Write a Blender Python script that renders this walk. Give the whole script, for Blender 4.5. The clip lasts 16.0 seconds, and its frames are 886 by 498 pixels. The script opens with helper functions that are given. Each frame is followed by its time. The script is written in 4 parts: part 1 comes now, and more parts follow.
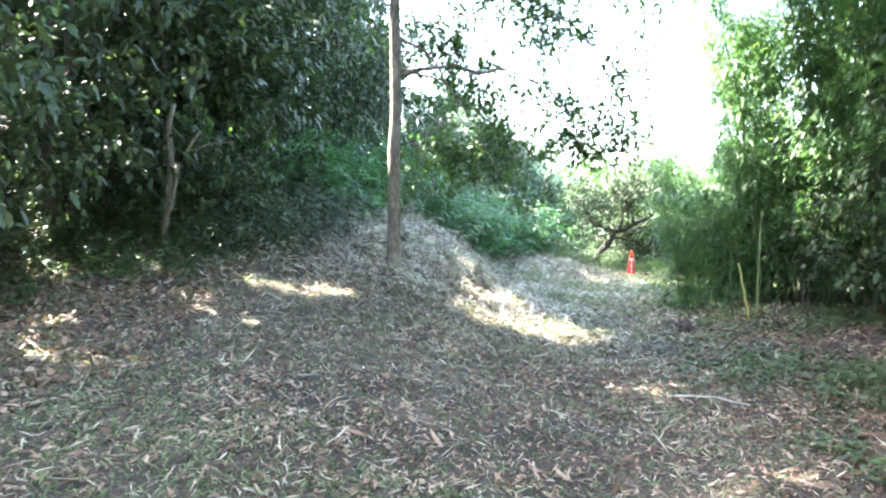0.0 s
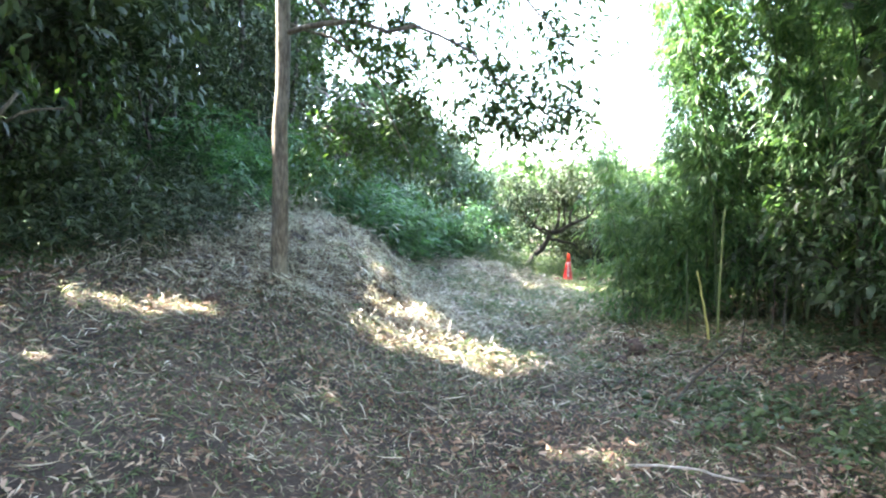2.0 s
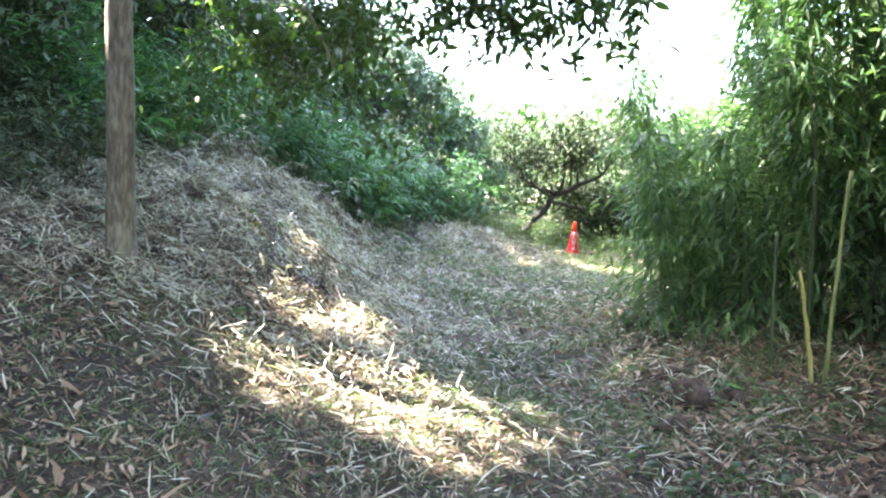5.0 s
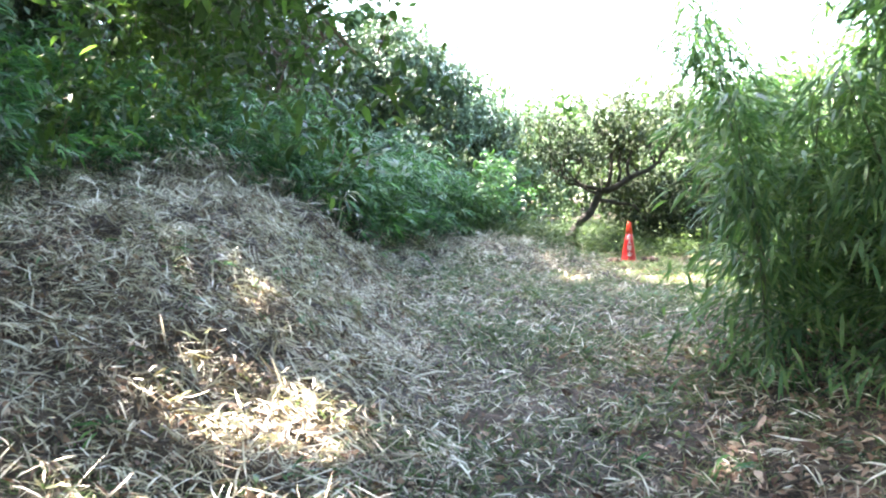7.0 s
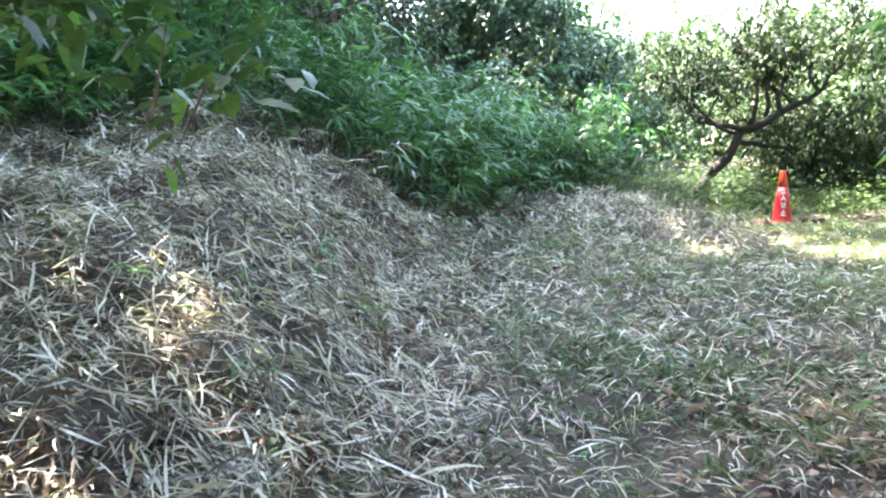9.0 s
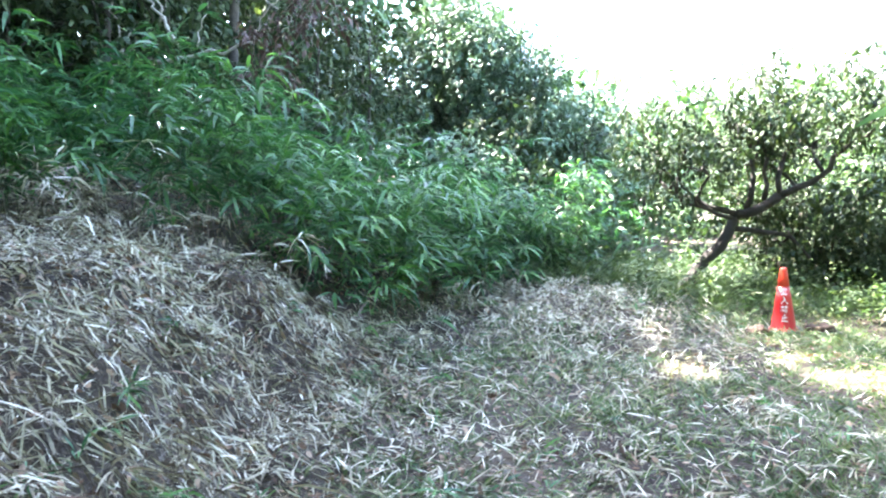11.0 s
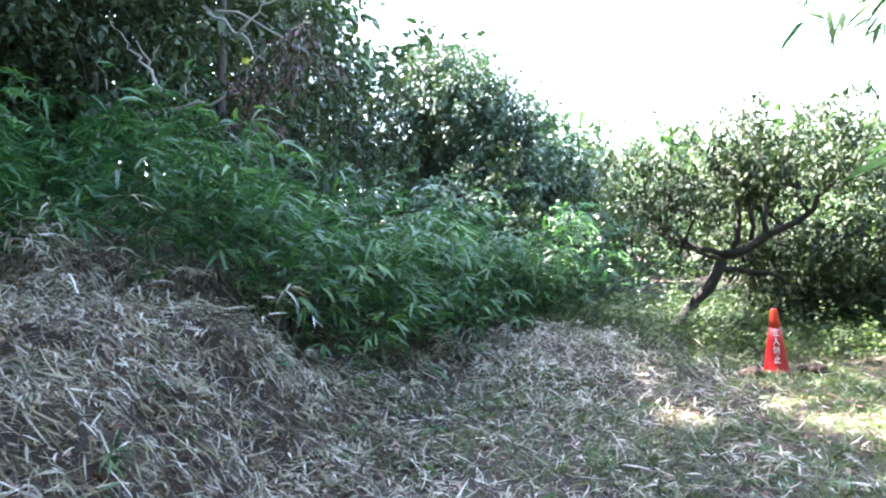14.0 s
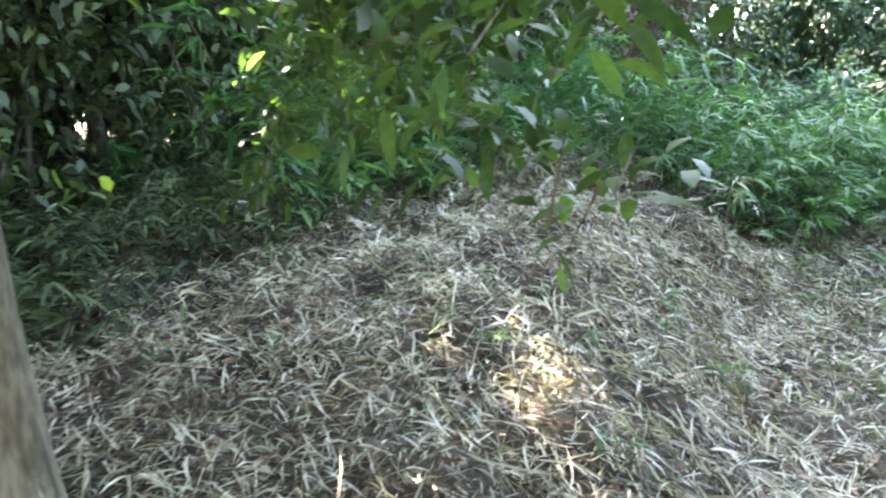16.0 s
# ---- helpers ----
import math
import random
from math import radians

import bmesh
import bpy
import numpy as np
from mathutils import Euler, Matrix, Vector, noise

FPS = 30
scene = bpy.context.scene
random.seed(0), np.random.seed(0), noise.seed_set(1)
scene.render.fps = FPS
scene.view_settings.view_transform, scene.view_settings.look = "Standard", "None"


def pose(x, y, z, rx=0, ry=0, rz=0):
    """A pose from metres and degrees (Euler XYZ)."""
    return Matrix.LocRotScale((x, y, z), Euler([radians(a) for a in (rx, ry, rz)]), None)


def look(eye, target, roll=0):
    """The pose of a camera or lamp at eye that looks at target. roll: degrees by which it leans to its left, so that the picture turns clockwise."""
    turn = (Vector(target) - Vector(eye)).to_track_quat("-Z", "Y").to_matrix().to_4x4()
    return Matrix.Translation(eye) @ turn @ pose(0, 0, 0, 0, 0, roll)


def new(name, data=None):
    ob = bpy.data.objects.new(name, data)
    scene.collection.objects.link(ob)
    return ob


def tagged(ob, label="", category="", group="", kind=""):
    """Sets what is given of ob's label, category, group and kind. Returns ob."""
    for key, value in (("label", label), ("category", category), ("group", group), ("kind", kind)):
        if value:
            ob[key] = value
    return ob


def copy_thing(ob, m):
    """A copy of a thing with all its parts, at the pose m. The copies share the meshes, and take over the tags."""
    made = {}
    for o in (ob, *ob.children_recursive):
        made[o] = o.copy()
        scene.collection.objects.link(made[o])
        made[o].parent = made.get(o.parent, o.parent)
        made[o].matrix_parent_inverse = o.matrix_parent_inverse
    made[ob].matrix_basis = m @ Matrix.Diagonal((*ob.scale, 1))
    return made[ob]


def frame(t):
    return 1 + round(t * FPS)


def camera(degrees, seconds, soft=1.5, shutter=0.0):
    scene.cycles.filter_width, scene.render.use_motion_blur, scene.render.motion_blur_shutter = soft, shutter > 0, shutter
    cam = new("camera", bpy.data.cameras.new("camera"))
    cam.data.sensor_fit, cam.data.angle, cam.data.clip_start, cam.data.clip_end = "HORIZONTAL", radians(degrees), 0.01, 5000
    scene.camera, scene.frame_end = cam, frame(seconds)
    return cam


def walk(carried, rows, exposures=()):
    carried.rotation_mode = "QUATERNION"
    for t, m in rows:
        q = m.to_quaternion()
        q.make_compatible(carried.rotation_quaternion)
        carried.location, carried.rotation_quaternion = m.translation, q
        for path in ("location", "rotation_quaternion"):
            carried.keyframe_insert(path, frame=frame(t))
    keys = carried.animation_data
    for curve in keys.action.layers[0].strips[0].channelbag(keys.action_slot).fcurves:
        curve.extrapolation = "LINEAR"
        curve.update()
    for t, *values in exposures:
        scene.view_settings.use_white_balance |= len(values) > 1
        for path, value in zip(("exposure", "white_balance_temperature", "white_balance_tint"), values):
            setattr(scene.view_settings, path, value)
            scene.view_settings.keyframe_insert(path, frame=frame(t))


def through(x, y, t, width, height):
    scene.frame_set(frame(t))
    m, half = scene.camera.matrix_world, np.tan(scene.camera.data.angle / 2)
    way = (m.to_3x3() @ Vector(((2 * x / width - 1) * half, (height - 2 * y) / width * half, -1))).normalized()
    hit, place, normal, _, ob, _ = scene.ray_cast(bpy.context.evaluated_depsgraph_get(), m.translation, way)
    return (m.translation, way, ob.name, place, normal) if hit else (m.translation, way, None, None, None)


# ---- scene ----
cam = camera(66.2, 16.0, soft=2.15, shutter=0.15)
METRES, EYE, TILT, LEAN, TURN = 12.0, 1.5, -2.3, 0.0, 0.0
ROWS = [
    (0.0, 0.0, 0.0, 0.0, 0.0, 0.0, -0.0),
    (0.5, 0.0046, 0.0331, -0.001, -3.0, -0.64, -0.45),
    (1.0, 0.0231, 0.0696, 0.0005, -1.94, 1.05, -0.14),
    (1.5, 0.0237, 0.1084, 0.0011, -4.04, 0.92, -0.21),
    (2.0, 0.0354, 0.1499, 0.002, -5.32, 0.06, -0.51),
    (2.5, 0.0432, 0.1913, 0.0016, -1.88, -0.25, 0.15),
    (3.0, 0.0461, 0.2325, 0.0051, -1.24, -3.23, 0.32),
    (3.5, 0.0569, 0.2734, 0.0085, -0.45, -3.97, 0.05),
    (4.0, 0.0528, 0.3151, 0.0103, -2.31, -5.08, -1.28),
    (4.5, 0.0678, 0.3536, 0.0124, -5.78, -4.3, -2.86),
    (7.0, 0.1298, 0.5442, 0.018, -1.61, -3.13, 2.17),
    (7.5, 0.1371, 0.5885, 0.0165, 0.44, -3.51, 1.96),
    (8.0, 0.1466, 0.6297, 0.0173, 3.13, -7.65, 2.56),
    (10.5, 0.19, 0.8019, 0.0359, 11.48, -3.5, 4.22),
    (11.0, 0.2064, 0.8183, 0.0419, 9.01, -1.88, 2.82),
    (11.5, 0.2109, 0.8225, 0.0478, 8.5, -0.05, 1.58),
    (12.0, 0.2116, 0.8235, 0.0499, 7.95, 3.16, 2.57),
    (12.5, 0.2118, 0.8244, 0.0494, 8.18, 4.85, 3.38),
    (13.0, 0.2118, 0.8237, 0.0492, 8.36, 4.07, 3.43),
    (13.5, 0.209, 0.8246, 0.0487, 8.39, 2.33, 2.45),
    (14.0, 0.2064, 0.8211, 0.0472, 8.11, 1.48, 3.91),
    (14.5, 0.1937, 0.8018, 0.0448, 9.85, -0.4, 5.43),
    (15.0, 0.1769, 0.7757, 0.0419, 17.08, -1.99, 7.64),
    (15.5, 0.1562, 0.7583, 0.0404, 25.17, -2.5, 8.3),
    (16.0, 0.1458, 0.71, 0.0362, 33.68, -1.78, 8.19),
]
walk(cam, [(t, pose(0, 0, EYE, TILT, LEAN, TURN) @ pose(METRES * x, METRES * y, METRES * z, 90 + pitch, roll, yaw)) for t, x, y, z, yaw, pitch, roll in ROWS],
     exposures=((0.0, 5.05, 6750, 12), (0.6, 4.7, 6750, 12), (2.0, 4.65, 6950, 12), (3.5, 4.7, 7150, 13), (4.7, 4.7, 7200, 13), (8.0, 4.65, 7200, 13), (11.0, 5.0, 6700, 12), (11.6, 4.95, 6650, 12), (12.0, 4.75, 6550, 14), (12.5, 4.42, 6450, 17), (13.5, 4.23, 6550, 20), (14.5, 4.6, 6650, 15), (15.5, 5.0, 7350, 10), (16.0, 5.08, 7800, 13)))


# ---- world, sun ----
SUN_YAW, SUN_UP = 65.0, 54.0
SUN = Vector((-math.sin(radians(SUN_YAW)) * math.cos(radians(SUN_UP)), math.cos(radians(SUN_YAW)) * math.cos(radians(SUN_UP)), math.sin(radians(SUN_UP))))
world = bpy.data.worlds.new("world")
scene.world = world
world.use_nodes = True
sky = world.node_tree.nodes.new("ShaderNodeTexSky")
sky.sky_type, sky.sun_disc = "NISHITA", False
sky.sun_elevation, sky.sun_rotation = radians(SUN_UP), radians(-SUN_YAW)
sky.air_density, sky.dust_density, sky.ozone_density = 1.0, 1.5, 1.0
world.node_tree.links.new(sky.outputs[0], world.node_tree.nodes["Background"].inputs[0])
world.node_tree.nodes["Background"].inputs[1].default_value = 0.13
sun_lamp = new("sun", bpy.data.lights.new("sun", "SUN"))
sun_lamp.data.energy, sun_lamp.data.angle, sun_lamp.data.color = 5.0, radians(0.6), (1.0, 0.97, 0.93)
sun_lamp.matrix_world = look(SUN * 60, (0, 0, 0))

# ---- materials ----


def material(name):
    m = bpy.data.materials.new(name)
    m.use_nodes = True
    m.node_tree.nodes.clear()
    return m, m.node_tree.nodes, m.node_tree.links


def ramp(nodes, stops):
    r = nodes.new("ShaderNodeValToRGB")
    e = r.color_ramp.elements
    while len(e) < len(stops):
        e.new(0.5)
    for i, (at, c) in enumerate(stops):
        e[i].position, e[i].color = at, (*c, 1)
    return r


def leaf_material(name, colours, rough=0.45, through=0.35, gloss=0.5, patch=0.7, patchy=0.9, each=0.8):
    """Leaf or blade: colour from leaf to leaf, slow drift over metres, light through it."""
    m, n, k = material(name)
    out = n.new("ShaderNodeOutputMaterial")
    geo = n.new("ShaderNodeNewGeometry")
    tex = n.new("ShaderNodeTexCoord")
    big = n.new("ShaderNodeTexNoise")
    big.inputs["Scale"].default_value, big.inputs["Detail"].default_value = patch, 3
    k.new(tex.outputs["Object"], big.inputs["Vector"])
    mix = n.new("ShaderNodeMath")
    mix.operation = "MULTIPLY_ADD"
    mix.inputs[1].default_value = patchy
    k.new(big.outputs["Fac"], mix.inputs[0])
    sub = n.new("ShaderNodeMath")
    sub.operation = "MULTIPLY_ADD"
    sub.inputs[1].default_value, sub.inputs[2].default_value = each, 0.04 - each * 0.5 - (patchy - 0.9) * 0.5
    k.new(geo.outputs["Random Per Island"], sub.inputs[0])
    k.new(sub.outputs[0], mix.inputs[2])
    step = 1.0 / (len(colours) - 1)
    col = ramp(n, [(i * step, c) for i, c in enumerate(colours)])
    k.new(mix.outputs[0], col.inputs[0])
    fine = n.new("ShaderNodeTexNoise")
    fine.inputs["Scale"].default_value, fine.inputs["Detail"].default_value = 60, 2
    k.new(tex.outputs["Object"], fine.inputs["Vector"])
    shade = ramp(n, [(0.3, (0.75, 0.75, 0.75)), (0.7, (1.1, 1.1, 1.1))])
    k.new(fine.outputs["Fac"], shade.inputs[0])
    mul = n.new("ShaderNodeMix")
    mul.data_type, mul.blend_type = "RGBA", "MULTIPLY"
    mul.inputs[0].default_value = 1.0
    k.new(col.outputs[0], mul.inputs[6])
    k.new(shade.outputs[0], mul.inputs[7])
    bsdf = n.new("ShaderNodeBsdfPrincipled")
    bsdf.inputs["Roughness"].default_value = rough
    bsdf.inputs["Specular IOR Level"].default_value = gloss
    k.new(mul.outputs[2], bsdf.inputs["Base Color"])
    last = bsdf
    if through > 0:
        tr = n.new("ShaderNodeBsdfTranslucent")
        warm = n.new("ShaderNodeMix")
        warm.data_type, warm.blend_type = "RGBA", "MULTIPLY"
        warm.inputs[0].default_value = 1.0
        warm.inputs[7].default_value = (1.25, 1.4, 0.75, 1)
        k.new(mul.outputs[2], warm.inputs[6])
        k.new(warm.outputs[2], tr.inputs["Color"])
        last = n.new("ShaderNodeMixShader")
        last.inputs[0].default_value = through
        k.new(bsdf.outputs[0], last.inputs[1])
        k.new(tr.outputs[0], last.inputs[2])
    k.new(last.outputs[0], out.inputs[0])
    return m


def rough_material(name, stops, scale=6.0, fine=60.0, rough=0.85, bump=0.3, stretch=(1, 1, 1), metal=0.0):
    """Bark, soil, plastic: mottled at two scales, with relief."""
    m, n, k = material(name)
    out = n.new("ShaderNodeOutputMaterial")
    tex = n.new("ShaderNodeTexCoord")
    mp = n.new("ShaderNodeMapping")
    mp.inputs["Scale"].default_value = stretch
    k.new(tex.outputs["Object"], mp.inputs[0])
    a = n.new("ShaderNodeTexNoise")
    a.inputs["Scale"].default_value, a.inputs["Detail"].default_value, a.inputs["Roughness"].default_value = scale, 6, 0.65
    b = n.new("ShaderNodeTexNoise")
    b.inputs["Scale"].default_value, b.inputs["Detail"].default_value = fine, 4
    k.new(mp.outputs[0], a.inputs["Vector"])
    k.new(mp.outputs[0], b.inputs["Vector"])
    add = n.new("ShaderNodeMath")
    add.operation = "MULTIPLY_ADD"
    add.inputs[1].default_value = 0.45
    k.new(b.outputs["Fac"], add.inputs[0])
    sc = n.new("ShaderNodeMath")
    sc.operation = "MULTIPLY"
    sc.inputs[1].default_value = 0.6
    k.new(a.outputs["Fac"], sc.inputs[0])
    k.new(sc.outputs[0], add.inputs[2])
    col = ramp(n, stops)
    k.new(add.outputs[0], col.inputs[0])
    bp = n.new("ShaderNodeBump")
    bp.inputs["Strength"].default_value, bp.inputs["Distance"].default_value = bump, 0.02
    k.new(add.outputs[0], bp.inputs["Height"])
    bsdf = n.new("ShaderNodeBsdfPrincipled")
    bsdf.inputs["Roughness"].default_value, bsdf.inputs["Metallic"].default_value = rough, metal
    k.new(col.outputs[0], bsdf.inputs["Base Color"])
    k.new(bp.outputs[0], bsdf.inputs["Normal"])
    k.new(bsdf.outputs[0], out.inputs[0])
    return m


M_SOIL = rough_material("soil", [(0.36, (0.01, 0.007, 0.005)), (0.47, (0.025, 0.017, 0.012)), (0.54, (0.04, 0.029, 0.02)), (0.64, (0.095, 0.068, 0.047))], 1.1, 55, 0.95, 1.0)
M_BARK = rough_material("bark_brown", [(0.36, (0.04, 0.034, 0.025)), (0.5, (0.115, 0.095, 0.068)), (0.62, (0.22, 0.19, 0.14))], 7, 45, 0.9, 0.7, (1, 1, 0.25))
M_BARK_DARK = rough_material("bark_dark", [(0.3, (0.02, 0.017, 0.014)), (0.55, (0.055, 0.045, 0.035)), (0.75, (0.11, 0.09, 0.075))], 8, 60, 0.9, 0.7, (1, 1, 0.3))
M_BARK_BLACK = rough_material("bark_black", [(0.3, (0.01, 0.008, 0.007)), (0.55, (0.026, 0.021, 0.018)), (0.75, (0.06, 0.05, 0.042))], 8, 60, 0.9, 0.7, (1, 1, 0.3))
M_DEADWOOD = rough_material("dead_wood", [(0.3, (0.18, 0.15, 0.12)), (0.6, (0.4, 0.36, 0.3)), (0.8, (0.5, 0.46, 0.4))], 6, 50, 0.9, 0.4, (1, 1, 0.2))
M_CULM = rough_material("bamboo_culm", [(0.3, (0.028, 0.05, 0.017)), (0.6, (0.055, 0.082, 0.03)), (0.8, (0.09, 0.105, 0.045))], 4, 40, 0.5, 0.1, (1, 1, 0.2))
M_CULM_YELLOW = rough_material("bamboo_culm_yellow", [(0.3, (0.26, 0.24, 0.06)), (0.6, (0.45, 0.4, 0.13)), (0.8, (0.55, 0.5, 0.24))], 4, 40, 0.5, 0.1, (1, 1, 0.2))
M_CULM_PALE = rough_material("bamboo_culm_pale", [(0.3, (0.1, 0.13, 0.04)), (0.6, (0.19, 0.21, 0.07)), (0.8, (0.27, 0.27, 0.11))], 4, 40, 0.5, 0.1, (1, 1, 0.2))
M_EARTH_CLOD = rough_material("earth_clod", [(0.35, (0.02, 0.013, 0.01)), (0.52, (0.06, 0.038, 0.028)), (0.7, (0.13, 0.085, 0.06))], 14, 70, 1.0, 1.0)
M_CONE = rough_material("cone_red_plastic", [(0.3, (0.3, 0.007, 0.01)), (0.55, (0.38, 0.01, 0.012)), (0.75, (0.43, 0.018, 0.018))], 5, 80, 0.42, 0.05)
M_CONE_TOP = rough_material("cone_orange_plastic", [(0.3, (0.5, 0.03, 0.015)), (0.6, (0.58, 0.045, 0.02)), (0.8, (0.62, 0.07, 0.035))], 5, 80, 0.4, 0.05)
M_RUBBER = rough_material("black_rubber", [(0.3, (0.02, 0.02, 0.02)), (0.6, (0.05, 0.048, 0.045)), (0.8, (0.12, 0.11, 0.1))], 8, 70, 0.8, 0.3)
M_WHITE = rough_material("white_print", [(0.3, (0.7, 0.68, 0.66)), (0.6, (0.8, 0.79, 0.78)), (0.8, (0.82, 0.82, 0.82))], 10, 90, 0.5, 0.02)
M_DRY = leaf_material("dry_bamboo_leaf", [(0.045, 0.032, 0.022), (0.13, 0.1, 0.07), (0.34, 0.295, 0.22), (0.5, 0.455, 0.365), (0.7, 0.66, 0.57)], 0.5, 0.2, 0.45, 2.3, 1.3, 1.15)
M_STRAW = leaf_material("weathered_straw", [(0.04, 0.029, 0.021), (0.12, 0.09, 0.064), (0.3, 0.25, 0.18), (0.56, 0.5, 0.4)], 0.65, 0.15, 0.3, 1.9, 1.4, 1.0)
M_BROWN = leaf_material("fallen_leaf", [(0.065, 0.037, 0.025), (0.15, 0.088, 0.058), (0.26, 0.165, 0.112), (0.42, 0.31, 0.23)], 0.7, 0.1, 0.3, 1.5, 1.4, 1.0)
M_GRASS = leaf_material("short_grass", [(0.035, 0.066, 0.032), (0.07, 0.115, 0.052), (0.135, 0.185, 0.085), (0.29, 0.3, 0.18)], 0.5, 0.35, 0.4, 0.8)
M_WEED = leaf_material("bright_weed", [(0.05, 0.1, 0.03), (0.09, 0.15, 0.043), (0.16, 0.215, 0.065)], 0.5, 0.4, 0.4, 0.8)
M_HERB = leaf_material("dark_herb", [(0.025, 0.05, 0.02), (0.042, 0.077, 0.03), (0.07, 0.11, 0.042), (0.115, 0.15, 0.058)], 0.5, 0.3, 0.4, 0.8)
M_SASA = leaf_material("bamboo_grass_leaf", [(0.02, 0.07, 0.034), (0.036, 0.115, 0.048), (0.07, 0.18, 0.056), (0.13, 0.27, 0.07)], 0.42, 0.34, 0.4, 0.9)
M_BAMBOO = leaf_material("bamboo_leaf", [(0.04, 0.1, 0.048), (0.07, 0.155, 0.068), (0.115, 0.21, 0.08), (0.18, 0.27, 0.1)], 0.5, 0.4, 0.4, 0.6)
M_BROAD = leaf_material("broad_leaf", [(0.024, 0.05, 0.02), (0.042, 0.085, 0.027), (0.068, 0.128, 0.036), (0.105, 0.175, 0.05)], 0.45, 0.42, 0.3, 0.5)
M_EVERGREEN = leaf_material("evergreen_leaf", [(0.042, 0.086, 0.058), (0.068, 0.122, 0.078), (0.1, 0.162, 0.098), (0.14, 0.2, 0.122)], 0.5, 0.08, 0.3, 0.5)
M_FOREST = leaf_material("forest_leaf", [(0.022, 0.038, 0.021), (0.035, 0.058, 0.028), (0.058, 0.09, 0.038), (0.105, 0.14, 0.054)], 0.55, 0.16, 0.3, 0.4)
M_LIGHTLEAF = leaf_material("light_leaf", [(0.04, 0.085, 0.04), (0.068, 0.125, 0.052), (0.1, 0.165, 0.07), (0.14, 0.2, 0.085)], 0.6, 0.16, 0.2, 0.4)
M_PLUM = leaf_material("plum_leaf", [(0.017, 0.034, 0.018), (0.028, 0.05, 0.024), (0.045, 0.068, 0.03), (0.075, 0.092, 0.036)], 0.6, 0.18, 0.25, 0.7)
M_DEADLEAF = leaf_material("withered_leaf", [(0.035, 0.019, 0.018), (0.075, 0.042, 0.038), (0.15, 0.092, 0.08)], 0.6, 0.2, 0.35, 0.8)

# ---- mesh helpers ----
rng = np.random.default_rng(7)


class Geo:
    """Collects triangles with a material slot each."""

    def __init__(self):
        self.v, self.f, self.m, self.n = [], [], [], 0

    def add(self, v, f, slot=0):
        if len(v) == 0:
            return self
        self.v.append(np.asarray(v, float).reshape(-1, 3))
        f = np.asarray(f, int).reshape(-1, 3)
        self.f.append(f + self.n)
        self.m.append(np.full(len(f), slot))
        self.n += len(self.v[-1])
        return self

    def mesh(self, name, materials, smooth=True):
        v, f, s = np.concatenate(self.v), np.concatenate(self.f), np.concatenate(self.m)
        me = bpy.data.meshes.new(name)
        me.vertices.add(len(v))
        me.vertices.foreach_set("co", v.astype(np.float32).ravel())
        me.loops.add(len(f) * 3)
        me.loops.foreach_set("vertex_index", f.astype(np.int32).ravel())
        me.polygons.add(len(f))
        me.polygons.foreach_set("loop_start", np.arange(0, len(f) * 3, 3, dtype=np.int32))
        me.polygons.foreach_set("use_smooth", np.full(len(f), smooth))
        for mt in materials:
            me.materials.append(mt)
        me.polygons.foreach_set("material_index", s.astype(np.int32))
        me.update(calc_edges=True)
        return me


def part(name, geo, mats, parent, label="", smooth=True):
    ob = new(name, geo.mesh(name, mats if isinstance(mats, (list, tuple)) else [mats], smooth))
    ob.parent = parent
    return tagged(ob, label)


def thing(name, label, category, place=(0, 0, 0), group=""):
    ob = new(name)
    ob.empty_display_size = 0.1
    ob.location = place
    return tagged(ob, label, category, group)


def stuff(name, geo, mats, label, category):
    ob = new(name, geo.mesh(name, mats if isinstance(mats, (list, tuple)) else [mats]))
    return tagged(ob, label, category, kind="stuff")


def unit(a):
    return a / np.maximum(np.linalg.norm(a, axis=-1, keepdims=True), 1e-9)


def blades(P, D, length, width, droop=0.3, fold=0.15, up=None, bend=0.0):
    """Leaves as pointed, folded, drooping blades: base P, direction D."""
    n = len(P)
    D = unit(np.asarray(D, float))
    length = np.broadcast_to(np.asarray(length, float), (n,))[:, None]
    width = np.broadcast_to(np.asarray(width, float), (n,))[:, None]
    droop = np.broadcast_to(np.asarray(droop, float), (n,))[:, None]
    ref = rng.normal(0, 0.45, (n, 3)) + np.array([0, 0, 1.0]) if up is None else np.broadcast_to(up, (n, 3))
    S = unit(np.cross(D, ref))
    N = np.cross(S, D)
    z = np.array([0, 0, 1.0])

    side = rng.normal(0, bend, (n, 1)) if bend else 0.0

    def row(t):
        return P + D * length * t - z * droop * length * t * t + S * side * length * t * t

    a, b = row(0.33), row(0.7)
    lift = N * width * fold
    V = np.stack([P, a + S * width * 0.5 + lift, a - S * width * 0.5 + lift, b + S * width * 0.4 + lift, b - S * width * 0.4 + lift, row(1.0)], 1)
    T = np.array([[0, 1, 2], [1, 3, 4], [1, 4, 2], [3, 5, 4]])
    F = (np.arange(n)[:, None, None] * 6 + T[None]).reshape(-1, 3)
    return V.reshape(-1, 3), F


